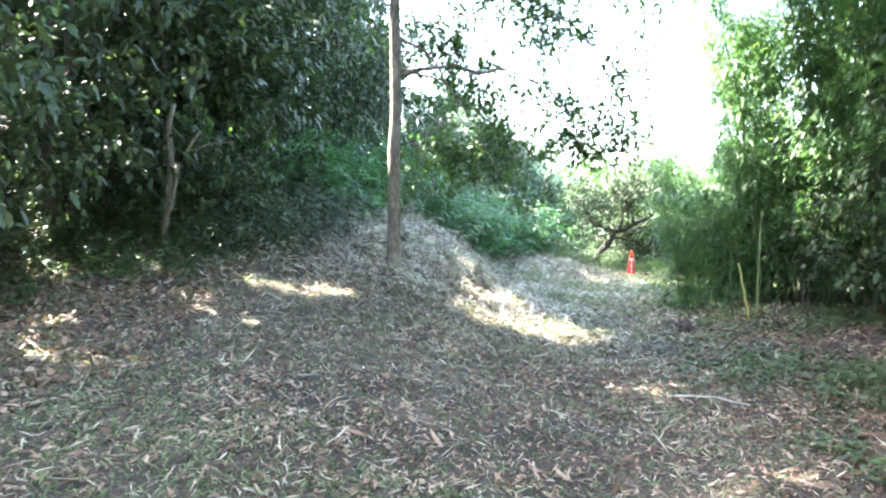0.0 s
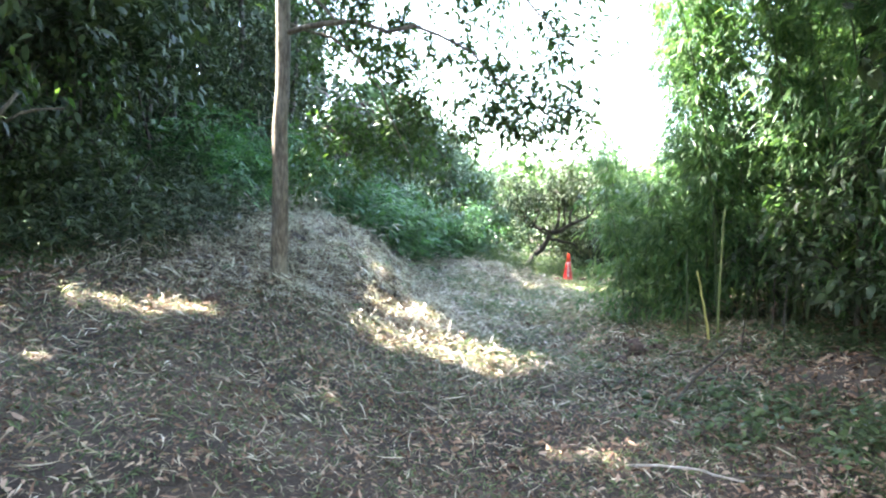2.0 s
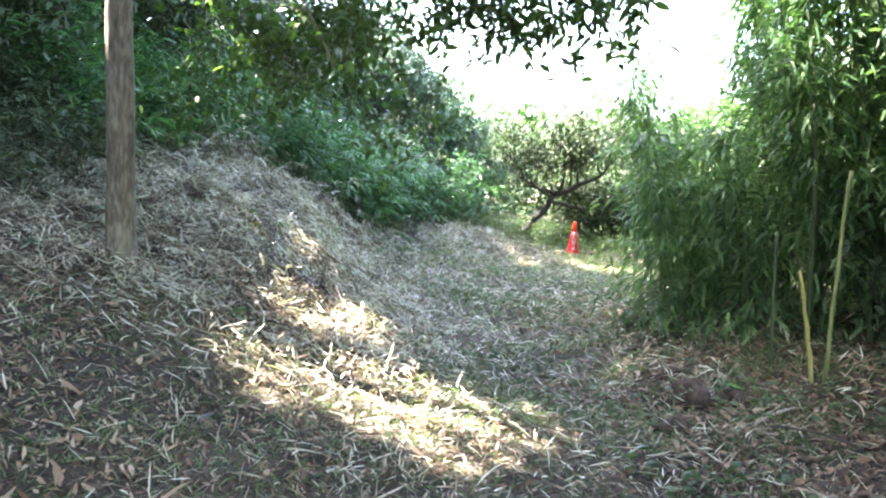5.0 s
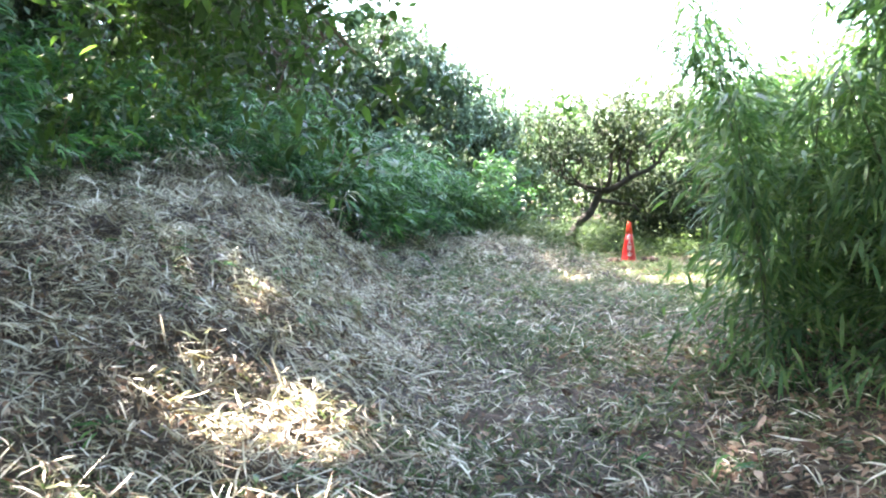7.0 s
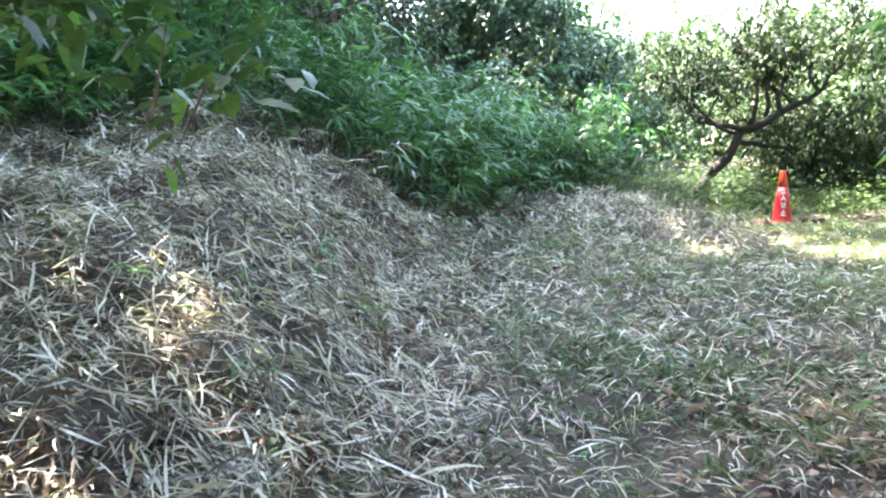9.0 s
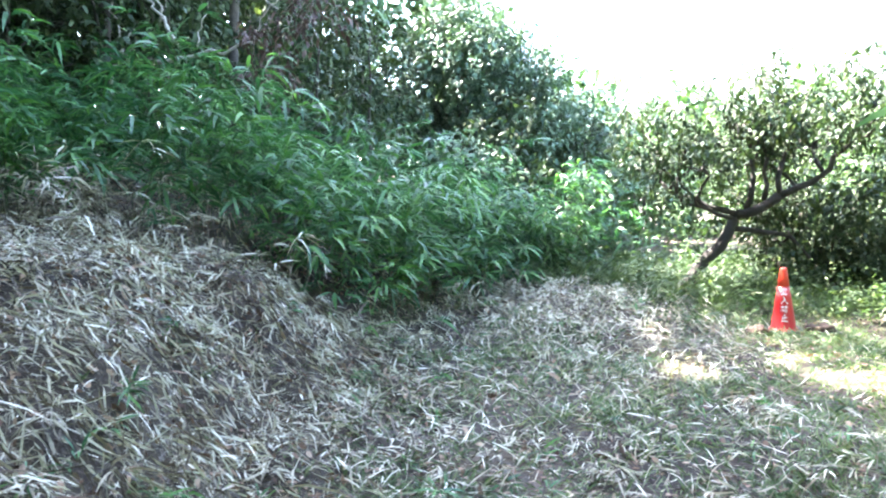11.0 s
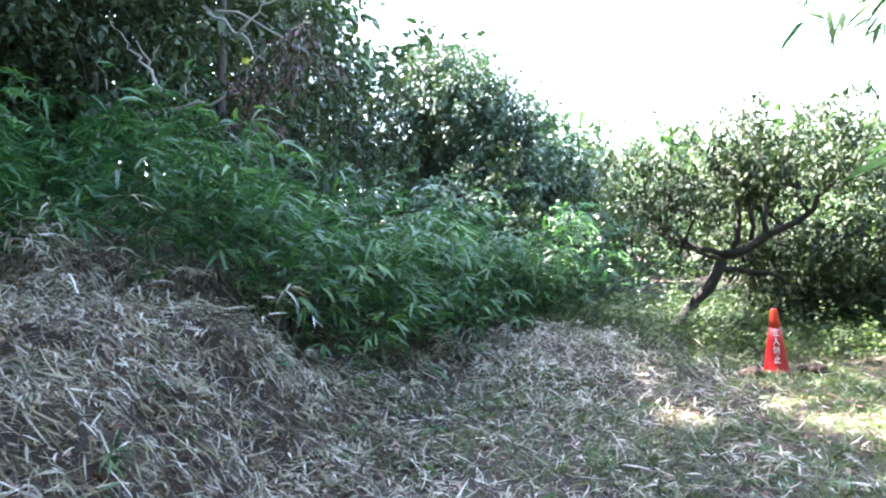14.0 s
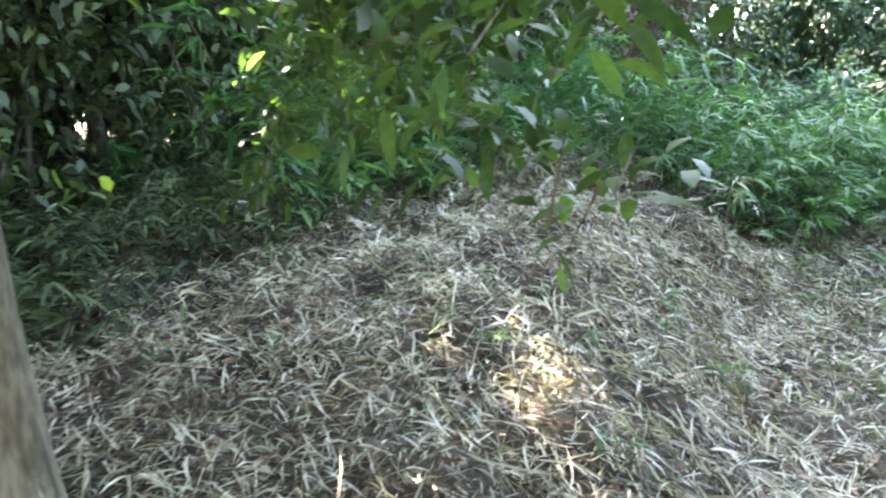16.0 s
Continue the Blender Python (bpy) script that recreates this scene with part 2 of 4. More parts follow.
def tube(points, radii, sides=8, knots=0):
    """A tapered, slightly uneven stem along points."""
    p = np.asarray(points, float)
    r = np.broadcast_to(np.asarray(radii, float), (len(p),))
    d = unit(np.gradient(p, axis=0))
    ref = np.where(np.abs(d[:, 2:3]) > 0.9, np.array([[1.0, 0, 0]]), np.array([[0, 0, 1.0]]))
    s = unit(np.cross(d, ref))
    u = np.cross(d, s)
    a = np.arange(sides) * 2 * math.pi / sides
    wob = 1 + rng.normal(0, 0.05, (len(p), sides, 1)) * (knots > 0)
    V = p[:, None] + (s[:, None] * np.cos(a)[None, :, None] + u[:, None] * np.sin(a)[None, :, None]) * r[:, None, None] * wob
    F = []
    for i in range(len(p) - 1):
        for j in range(sides):
            q, w = i * sides + j, i * sides + (j + 1) % sides
            F += [(q, w, w + sides), (q, w + sides, q + sides)]
    V = np.concatenate([V.reshape(-1, 3), p[:1], p[-1:]])
    e = len(V)
    for j in range(sides):
        F += [(e - 2, (j + 1) % sides, j), (e - 1, (len(p) - 1) * sides + j, (len(p) - 1) * sides + (j + 1) % sides)]
    return V, np.array(F)


def bent(a, b, sag=0.0, n=8, wander=0.04):
    """Points from a to b, sagging or rising in the middle, and wandering."""
    a, b = np.asarray(a, float), np.asarray(b, float)
    t = np.linspace(0, 1, n)[:, None]
    p = a + (b - a) * t + np.array([0, 0, 1.0]) * sag * 4 * t * (1 - t)
    w = rng.normal(0, wander * np.linalg.norm(b - a) / 3, (n, 3))
    w[0] = 0
    return p + w * np.minimum(1, 3 * t)


# Openings in the canopy through which the sun reaches the ground: x, y, half width, half depth.
GAPS = np.array([(0.1, 8.8, .03, -.1), (0.95, 8.58, .5, .35), (1.4, 8.4, .48, .36), (-1.32, 7.82, .55, .12), (0.1, 6.35, .02, -.12), (1.4, 5.85, .08, -.1), (0.8, 6.2, .04, -.12),
                 (0.78, 9.75, .48, .2), (2.68, 9.6, .02, -.08), (4.85, 15.05, .45, .1), (4.3, 15.65, .08, -.06), (3.45, 15.3, .05, -.05), (0.6, 10.98, .1, .03), (0.95, 10.6, .02, -.08), (-2.75, 5.05, .25, -.05), (2.0, 7.1, .02, -.12), (-3.2, 7.9, .05, -.06), (-2.55, 7.1, .05, -.08), (-3.9, 7.3, .05, -.06), (-2.3, 8.5, .04, -.08), (-3.3, 6.1, .04, -.08), (-1.8, 6.5, -.02, -.1), (-4.2, 8.2, .03, -.06)])


def in_gap(P, above=1.5, slack=0.26):
    k = (P[:, 2] - 0.4) / SUN.z
    gx, gy = P[:, 0] - SUN.x * k, P[:, 1] - SUN.y * k
    hit = np.zeros(len(P), bool)
    for x, y, a, b in GAPS:
        hit |= ((gx - x) / (a + slack)) ** 2 + ((gy - y) / (b + slack)) ** 2 < 1
    return hit & (P[:, 2] > above)


def clump_leaves(centres, radii, per, length, width, droop=0.35, hang=0.3, world=(0, 0, 0), flat=0.7, twig=None, spread=0.16, above=1.5):
    """Leaves in sprays through ellipsoid clumps; sprays leave gaps and an uneven outline."""
    geo = Geo()
    w = np.asarray(world, float)
    for c, r in zip(centres, radii):
        c = np.asarray(c, float)
        r = np.broadcast_to(np.asarray(r, float), (3,))
        k = max(4, int(per * (r[0] * r[1] + r[1] * r[2] + r[0] * r[2]) / 3))
        q = unit(rng.normal(size=(k, 3))) * (0.35 + 0.65 * rng.random((k, 1)) ** 0.5) * rng.normal(1, 0.13, (k, 1))
        sp = c + q * r
        out = unit(q * np.array([1, 1, flat]) + rng.normal(0, 0.5, (k, 3)) - np.array([0, 0, hang]))
        keep = ~in_gap(sp + w, above, max(0.24, spread * 1.3)) & ~in_gap(sp + w, 1.6, 0.12)
        sp, out = sp[keep], out[keep]
        k = len(sp)
        if not k:
            continue
        m = 9
        t = np.linspace(-0.6, 1.0, m)[None, :, None]
        base = sp[:, None] + out[:, None] * t * spread * 1.3 + rng.normal(0, spread * 0.28, (k, m, 3))
        side = unit(np.cross(out, rng.normal(size=(k, 3))))[:, None] * np.where(np.arange(m) % 2, 1, -1)[None, :, None]
        d = out[:, None] * 0.7 + side * 0.8 + rng.normal(0, 0.35, (k, m, 3)) - np.array([0, 0, hang])
        n = k * m
        L = length * rng.uniform(0.65, 1.25, n)
        geo.add(*blades(base.reshape(-1, 3), d.reshape(-1, 3), L, width * L / length * rng.uniform(0.8, 1.2, n), droop * rng.uniform(0.4, 1.6, n)), 0)
        if twig:
            a, b = sp - out * spread * 0.9, sp + out * spread * 1.4
            s = unit(np.cross(out, [0.3, 0.2, 1.0])) * twig
            V = np.stack([a - s, a + s, b], 1).reshape(-1, 3)
            geo.add(V, np.arange(len(V)).reshape(-1, 3), 1)
    return geo


# ---- ground ----


def sig(u):
    return 1 / (1 + np.exp(-np.clip(u, -40, 40)))


def height(x, y):
    """The path's low side, the bank beside it, the mound with its steep flank, the wooded slope and the low heap."""
    x, y = np.asarray(x, float), np.clip(np.asarray(y, float), -60, 34)
    bank = (0.512 + 0.051 * (np.clip(y, 0, 18) - 7)) * sig((0.15 + 0.071 * (np.clip(y, 0, 20) - 8) - x) / 0.452)
    mound = 0.548 * sig((0.74 - 0.296 * (y - 12) - x) / 0.248) * sig((y - 9.873) / 0.685)
    up = 0.224 * np.logaddexp(0, (-0.943 - x) * 2) / 2
    hill = 9 * np.tanh(up * sig((y - 8.0) / 0.9) / 9) + 5 * np.tanh(0.3 * np.maximum(0, -x - 4.5) / 5) * sig((8.5 - y) / 1.0)
    heap = 0.22 * np.exp(-((x - 2.7) / 1.4) ** 2 - ((y - 17.2) / 1.1) ** 2)
    peak = -0.04 * np.exp(-((x + 0.8) / 0.7) ** 2 - ((y - 14.3) / 1.1) ** 2)
    right = 0.35 * sig((x - 4.2) / 0.5) * sig((12.5 - y) / 1.0)
    saddle = 0.14 * np.exp(-((x + 0.5) / 1.6) ** 2 - ((y - 10.6) / 1.5) ** 2)
    ridge = 0.3 * np.exp(-((x - 0.42) / 0.36) ** 2 - ((y - 14.4) / 0.5) ** 2)
    return 0.026 + bank + mound + hill + heap + peak + right - saddle + ridge + 0.058 * np.logaddexp(0, np.minimum(y, 26) - 13) * (1 - 0.45 * sig((x - 3.8) / 0.4))


def bumps(x, y):
    return (0.025 * np.sin(2.1 * x + 1.3 * y) * np.sin(1.7 * y - 0.8 * x + 1) + 0.015 * np.sin(5.3 * x - 2.2 * y + 2) * np.sin(4.1 * y + 1.1 * x))


def lumps(x, y):
    """Uneven heaps of cuttings on the mound and the low heap."""
    m = sig((1.4 - x) / 0.3) * sig((y - 9.3) / 0.4) * sig((x + 2.4) / 0.3) + 0.7 * np.exp(-((x - 2.7) / 1.3) ** 2 - ((y - 16.8) / 1.2) ** 2)
    return 0.055 * m * (np.sin(6.1 * x + 2.7 * y) * np.sin(5.3 * y - 1.9 * x + 0.6) + 0.6 * np.sin(11.0 * x - 4.0 * y + 1) * np.sin(9.7 * y + 3.1 * x))


def ground_z(x, y):
    x, y = np.asarray(x, float), np.asarray(y, float)
    return height(x, y) + bumps(x, y) + lumps(x, y)


def axis(lo, hi, fine, far):
    mid = np.arange(lo, hi + fine / 2, fine)
    grow = fine * 1.35 ** np.arange(1, 40)
    tail = np.cumsum(grow)
    tail = tail[tail < far]
    return np.concatenate([lo - tail[::-1], mid, hi + tail])


gx, gy = axis(-7, 8, 0.09, 900), axis(2, 20, 0.09, 900)
X, Y = np.meshgrid(gx, gy)
Z = ground_z(X, Y) + rng.normal(0, 0.006, X.shape)
nx, ny = len(gx), len(gy)
I = (np.arange(ny - 1)[:, None] * nx + np.arange(nx - 1)[None]).ravel()
g = Geo().add(np.stack([X, Y, Z], -1).reshape(-1, 3), np.concatenate([np.stack([I, I + 1, I + nx + 1], 1), np.stack([I, I + nx + 1, I + nx], 1)]))
tagged(new("ground", g.mesh("ground", [M_SOIL])), "bare brown soil of a forest clearing with a low mound", "ground", kind="structure")


def on_ground(x, y, lift=0.0):
    return np.stack([x, y, ground_z(x, y) + lift], -1)


def scatter(n, x0, x1, y0, y1, density):
    """Random places in a rectangle, thinned by density(x, y) in 0..1."""
    x, y = rng.uniform(x0, x1, n), rng.uniform(y0, y1, n)
    k = rng.random(n) < density(x, y)
    return x[k], y[k]


def slope_dir(x, y):
    e = 0.05
    return np.stack([-(height(x + e, y) - height(x - e, y)) / (2 * e), -(height(x, y + e) - height(x, y - e)) / (2 * e), np.zeros_like(x)], -1)


def wave(x, y, s, o=0.0):
    """Slow patchiness over the ground, 0..1."""
    return 0.5 + 0.25 * (np.sin(x * s + o) * np.cos(y * s * 1.2 - o * 2) + np.sin((x + y) * s * 0.63 + 2 * o + 1) + 0.6 * np.sin((x - 1.7 * y) * s * 1.7 + o)) / 1.3


def edge_x(y):
    """The front of the bamboo grass along the back of the mound and the slope."""
    return np.interp(y, [8.6, 9.3, 9.9, 10.6, 11.4, 12.5, 13.5, 14.1, 14.55, 14.95, 15.4, 16.2, 17.2, 18.2, 19.0, 20.5], [-2.7, -2.0, -1.6, -1.45, -1.35, -1.3, -1.35, -1.2, -0.2, 0.75, 1.25, 1.6, 1.95, 2.6, 3.3, 3.9])


def litter(n, x0, x1, y0, y1, density, length, width, rise, geo, slot=0, lift=0.01, downhill=1.2, droop=0.25, tuft=0.0, comb=0.16):
    """Loose leaves on the ground; tuft: how far they lie in heaps; comb: the share that lie along one another."""
    x, y = scatter(n, x0, x1, y0, y1, density)
    k = len(x)
    field = 2.6 * (np.sin(3.1 * x + 2.3 * y) + np.sin(4.3 * y - 2.9 * x + 1) + np.sin(7.7 * x + 1.1) * np.cos(6.9 * y))
    a = np.where(rng.random(k) < comb, field + rng.normal(0, 1.2, k), rng.uniform(0, 2 * math.pi, k))
    s = slope_dir(x, y)
    d = np.stack([np.cos(a), np.sin(a), rng.normal(0.08, rise, k)], -1) + s * downhill
    d[:, 2] -= (d[:, 0] * s[:, 0] + d[:, 1] * s[:, 1])
    L = length * np.clip(np.exp(rng.normal(-0.05, 0.42, k)), 0.4, 2.3)
    heap = lift * (0.2 + rng.random(k)) + tuft * 0.075 * np.clip(np.sin(8.3 * x + 3 * y) * np.sin(7.1 * y - 2.2 * x + 0.7) + 0.35 * np.sin(15 * x) * np.sin(13 * y), 0, 1)
    P = on_ground(x, y, heap)
    geo.add(*blades(P, d, L, width * rng.uniform(0.6, 1.4, k), droop * rng.uniform(-0.4, 1.6, k), 0.12, up=np.array([0, 0, 1.0]) + rng.normal(0, 0.5, (k, 3)) - s * 0.6, bend=0.3), slot)


def mown(x, y):
    """How thick the cut bamboo leaves lie: thick on the mound and the heap, thin on the trodden path."""
    m = sig((1.55 - 0.04 * (y - 8) - x) / 0.25) * sig((y - 8.9) / 0.35) * sig((x - edge_x(y) + 0.35) / 0.12)
    h = np.exp(-((x - 2.7) / 1.7) ** 2 - ((y - 16.6) / 1.5) ** 2)
    p = 0.3 * sig((y - 7.5) / 1.0) * (0.4 + 0.6 * wave(x, y, 2.1, 0.4))
    return np.clip(np.maximum(np.maximum(m, h), p), 0, 1) * (1 - 0.85 * sig((x - 4.05) / 0.15) * sig((y - 13.6) / 0.2)) * (x < 6) * (y > 3)


g = Geo()
litter(112000, -2.8, 6.0, 6.0, 18.6, mown, 0.108, 0.0082, 0.46, g, 0, 0.085, 0.1, 0.2, 0.5)
litter(9000, -2.4, 1.6, 8.5, 15.5, mown, 0.15, 0.0105, 0.5, g, 0, 0.08, 0.2, 0.3, 0.6)
litter(34000, -4.5, 3.6, 2.6, 9.8, lambda x, y: 0.5 + 0.5 * wave(x, y, 2.6, 2.0), 0.062, 0.006, 0.3, g, 1, 0.02, 0.2, 0.2, 0.4)
litter(28000, 0.8, 6.0, 7.5, 17.5, lambda x, y: (0.3 + 0.7 * wave(x, y, 2.3, 1.3)) * (1 - 0.75 * sig((x - 2.6) / 0.2) * sig((11.2 - y) / 0.4)) * (1 - 0.85 * sig((x - 4.0) / 0.2) * sig((y - 13.8) / 0.2)), 0.08, 0.0068, 0.3, g, 0, 0.02, 0.2, 0.2, 0.5)
litter(9000, -4.5, 3.4, 2.6, 9.4, lambda x, y: 0.5 + 0.5 * wave(x, y, 3.1, 0.5), 0.1, 0.009, 0.4, g, 1, 0.03, 0.2, 0.2, 0.4)
litter(4500, 0.9, 5.0, 8.5, 16.0, lambda x, y: (0.3 + 0.7 * wave(x, y, 3.1, 0.5)) * (1 - 0.8 * sig((x - 2.6) / 0.2) * sig((11.2 - y) / 0.4)), 0.125, 0.008, 0.35, g, 0, 0.03, 0.2, 0.2, 0.4)
litter(16000, -1.8, 1.8, 8.8, 15.2, mown, 0.075, 0.0068, 0.3, g, 0, 0.05, 0.1, 0.2, 0.4)
stuff("dry_bamboo_leaves", g, [M_DRY, M_STRAW], "pale dry cut bamboo grass leaves heaped over mound and path", "leaf litter")

g = Geo()
litter(56000, -5.5, 4.0, 2.6, 9.6, lambda x, y: (0.15 + 0.85 * wave(x, y, 2.4, 1.0)) * sig((9.4 - y) / 0.5), 0.04, 0.0135, 0.45, g, 0, 0.035, 0.3)
litter(5000, -5.5, 4.0, 2.6, 9.6, lambda x, y: 0.2 + 0.8 * wave(x, y, 2.0, 2.0), 0.062, 0.024, 0.4, g, 0, 0.045, 0.3)
litter(15000, 2.4, 8.0, 3.0, 12.0, lambda x, y: sig((x - 2.6) / 0.3), 0.065, 0.027, 0.35, g, 0, 0.04, 0.3)
litter(12000, -2.4, 5.0, 9.0, 17.0, lambda x, y: wave(x, y, 2.0, 3.0) ** 1.5, 0.06, 0.026, 0.3, g, 0, 0.03, 0.3)
litter(16000, -9.0, -2.4, 2.0, 16.0, lambda x, y: x * 0 + 1, 0.08, 0.034, 0.3, g, 0, 0.05, 0.3)
litter(9000, -1.8, 1.6, 8.8, 15.0, lambda x, y: mown(x, y) * wave(x, y, 2.8, 0.9), 0.055, 0.022, 0.35, g, 0, 0.06, 0.2)
litter(9000, -5.5, 4.5, -2.5, 2.8, lambda x, y: 0.4 + 0.6 * wave(x, y, 2.0, 2.0), 0.055, 0.02, 0.4, g, 0, 0.04, 0.3)
stuff("fallen_leaves", g, M_BROWN, "brown fallen leaves scattered over the shaded ground", "leaf litter")


def grass_tufts(n, x0, x1, y0, y1, density, tall, geo, blades_each=7, wide=0.006, slot=0):
    x, y = scatter(n, x0, x1, y0, y1, density)
    x = np.repeat(x, blades_each) + rng.normal(0, 0.018, len(x) * blades_each)
    y = np.repeat(y, blades_each) + rng.normal(0, 0.018, len(y) * blades_each)
    a = rng.uniform(0, 2 * math.pi, len(x))
    d = np.stack([np.cos(a) * 0.7, np.sin(a) * 0.7, rng.uniform(0.3, 1.2, len(x))], -1)
    geo.add(*blades(on_ground(x, y, -0.004), d, tall * rng.uniform(0.4, 1.4, len(x)), wide * rng.uniform(0.7, 1.4, len(x)), 0.35), slot)


g = Geo()
grass_tufts(30000, -5.0, 3.6, 2.6, 9.2, lambda x, y: np.clip(1.9 * wave(x, y, 1.5, 2.6) - 0.35, 0.4, 1) * (0.6 + 0.4 * sig((0.8 - x) / 0.6)), 0.075, g, 4, 0.0062)
grass_tufts(17000, 0.8, 6.5, 8.0, 17.5, lambda x, y: np.clip(1.6 * wave(x, y, 1.9, 0.2) - 0.25, 0.3, 1) * sig((x - 1.4 + 0.5 * sig(y - 13)) / 0.2), 0.12, g, 4, 0.007)
grass_tufts(500, -2, 1.6, 9.0, 14.5, lambda x, y: wave(x, y, 2.4, 5.0) ** 2, 0.12, g, 9, 0.01)
grass_tufts(5600, 1.2, 5.2, 8.4, 17.0, lambda x, y: np.clip(5 * wave(x, y, 2.7, 0.8) - 2.4, 0, 1) * sig((x - 1.5) / 0.15), 0.17, g, 6, 0.0085)
stuff("short_grass", g, M_GRASS, "short dull green grass between fallen leaves on the path", "grass")

def ground_plants(n, x0, x1, y0, y1, density, tall, leaf, geo, slot=0):
    """Small broad-leaved herbs: a short stem with leaves round it."""
    x, y = scatter(n, x0, x1, y0, y1, density)
    m = 10
    h = tall * rng.uniform(0.4, 1.3, len(x))
    t = rng.uniform(0.1, 1, (len(x), m))
    a = rng.uniform(0, 2 * math.pi, (len(x), m))
    P = on_ground(x, y)[:, None] + np.stack([0.02 * np.cos(a), 0.02 * np.sin(a), t * h[:, None]], -1)
    d = np.stack([np.cos(a), np.sin(a), rng.uniform(0.0, 0.7, a.shape)], -1)
    L = leaf * rng.uniform(0.6, 1.3, a.size)
    geo.add(*blades(P.reshape(-1, 3), d.reshape(-1, 3), L, L * 0.42, 0.4), slot)


g = Geo()
grass_tufts(6500, 3.8, 8.0, 13.6, 18.0, lambda x, y: np.clip(np.exp(-((y - 15.2) / 1.0) ** 2) * (0.35 + 0.8 * wave(x, y, 3.0, 2.2)), 0, 1) * sig((x - 4.0) / 0.1), 0.085, g, 6, 0.007)
grass_tufts(260, 4.6, 10.0, 17.4, 22.0, lambda x, y: x * 0 + 1, 0.4, g, 8, 0.018)
grass_tufts(120, 3.4, 6.0, 17.6, 19.6, lambda x, y: x * 0 + 1, 0.4, g, 8, 0.012)
ground_plants(24, 3.9, 6.4, 16.85, 17.6, lambda x, y: x * 0 + 1, 0.42, 0.085, g)
stuff("sunlit_grass", g, M_WEED, "bright yellow-green grass around the traffic cone", "grass")


g = Geo()
ground_plants(2600, 2.3, 5.8, 3.3, 9.0, lambda x, y: sig((x - 2.8) / 0.3) * np.clip(2.6 * wave(x, y, 2.9, 1.1) - 0.95, 0, 1) * (1 - 0.75 * sig((y - 8.1) / 0.25)), 0.15, 0.07, g)
grass_tufts(700, 2.4, 5.4, 3.4, 8.4, lambda x, y: sig((x - 2.7) / 0.3) * np.clip(2.2 * wave(x, y, 2.2, 3.1) - 0.7, 0, 1), 0.22, g, 7, 0.008)
ground_plants(700, 3.3, 8.0, 15.9, 18.6, lambda x, y: (np.hypot(x - 4.55, y - 16.4) > 0.75) * (0.15 + 0.85 * sig((y - 17.0) / 0.15)), 0.42, 0.06, g)
grass_tufts(420, 3.2, 7.5, 17.1, 18.8, lambda x, y: x * 0 + 1, 0.42, g, 9, 0.009)
grass_tufts(1000, 2.4, 5.4, 17.9, 21.0, lambda x, y: x * 0 + 1, 0.6, g, 9, 0.011)
ground_plants(220, 2.6, 5.2, 18.0, 20.5, lambda x, y: x * 0 + 1, 0.7, 0.08, g)
ground_plants(900, -6.5, -2.2, 6.5, 11.0, lambda x, y: sig((-2.9 - 0.45 * (9 - y) - x) / 0.2), 0.2, 0.09, g)
ground_plants(60, -1.2, 4.0, 9.0, 16.5, lambda x, y: wave(x, y, 1.9, 4.0), 0.08, 0.07, g)
grass_tufts(1100, -5.5, -1.6, 7.8, 10.2, lambda x, y: sig((-2.3 - 0.55 * (9.2 - y) - x) / 0.15), 0.26, g, 9, 0.01)
stuff("low_weeds", g, M_HERB, "small green broad-leaved weeds at the edge of the clearing", "weeds")


# ---- bamboo grass thicket ----
def sasa(n, x0, x1, y0, y1, density, tall, geo, leaf=0.22, each=6, fan=6, slim=0.12):
    """Thin stems, each with a few side shoots that end in a fan of long pointed leaves; taller and lower by patches."""
    x, y = scatter(n, x0, x1, y0, y1, density)
    k = len(x)
    s = slope_dir(x, y)[:, :2]
    lean = rng.normal(0, 0.2, (k, 2)) + s * 0.35
    h = tall * rng.uniform(0.6, 1.2, k) * (0.45 + 1.1 * wave(x, y, 3.9, 1.0))
    base = on_ground(x, y, -0.02)
    t = 1 - rng.random((k, each)) ** 1.5 * 0.82
    stem = base[:, None] + np.stack([lean[:, None, 0] * t ** 1.5 * h[:, None], lean[:, None, 1] * t ** 1.5 * h[:, None], t * h[:, None] * 0.95], -1)
    a = rng.uniform(0, 2 * math.pi, (k, each))
    out = np.stack([np.cos(a) + s[:, None, 0] * 0.8, np.sin(a) + s[:, None, 1] * 0.8, rng.uniform(0.0, 0.7, a.shape)], -1)
    tip = stem + out * rng.uniform(0.04, 0.2, (k, each, 1)) * min(1.0, tall)
    spin = (np.linspace(-1.25, 1.25, fan)[None, None] + rng.normal(0, 0.22, (k, each, fan)))
    ca, sa = np.cos(spin), np.sin(spin)
    d = np.stack([out[..., None, 0] * ca - out[..., None, 1] * sa, out[..., None, 0] * sa + out[..., None, 1] * ca, out[..., None, 2] * 0.8 + rng.normal(-0.05, 0.25, spin.shape)], -1)
    P = np.repeat(tip[:, :, None], fan, 2) + rng.normal(0, 0.012, d.shape)
    N = k * each * fan
    L = leaf * rng.uniform(0.6, 1.25, N)
    geo.add(*blades(P.reshape(-1, 3), d.reshape(-1, 3), L, L * slim * rng.uniform(0.83, 1.17, N), rng.uniform(0.2, 0.75, N), 0.14), 0)
    w = np.array([0.004, 0, 0])
    top = base + np.stack([lean[:, 0] * h, lean[:, 1] * h, h * 0.95], -1)
    V = np.stack([base - w, base + w, top], 1).reshape(-1, 3)
    geo.add(V, np.arange(len(V)).reshape(-1, 3), 1)
    V = np.stack([stem - w * 0.5, stem + w * 0.5, tip], 2).reshape(-1, 3)
    geo.add(V, np.arange(len(V)).reshape(-1, 3), 1)


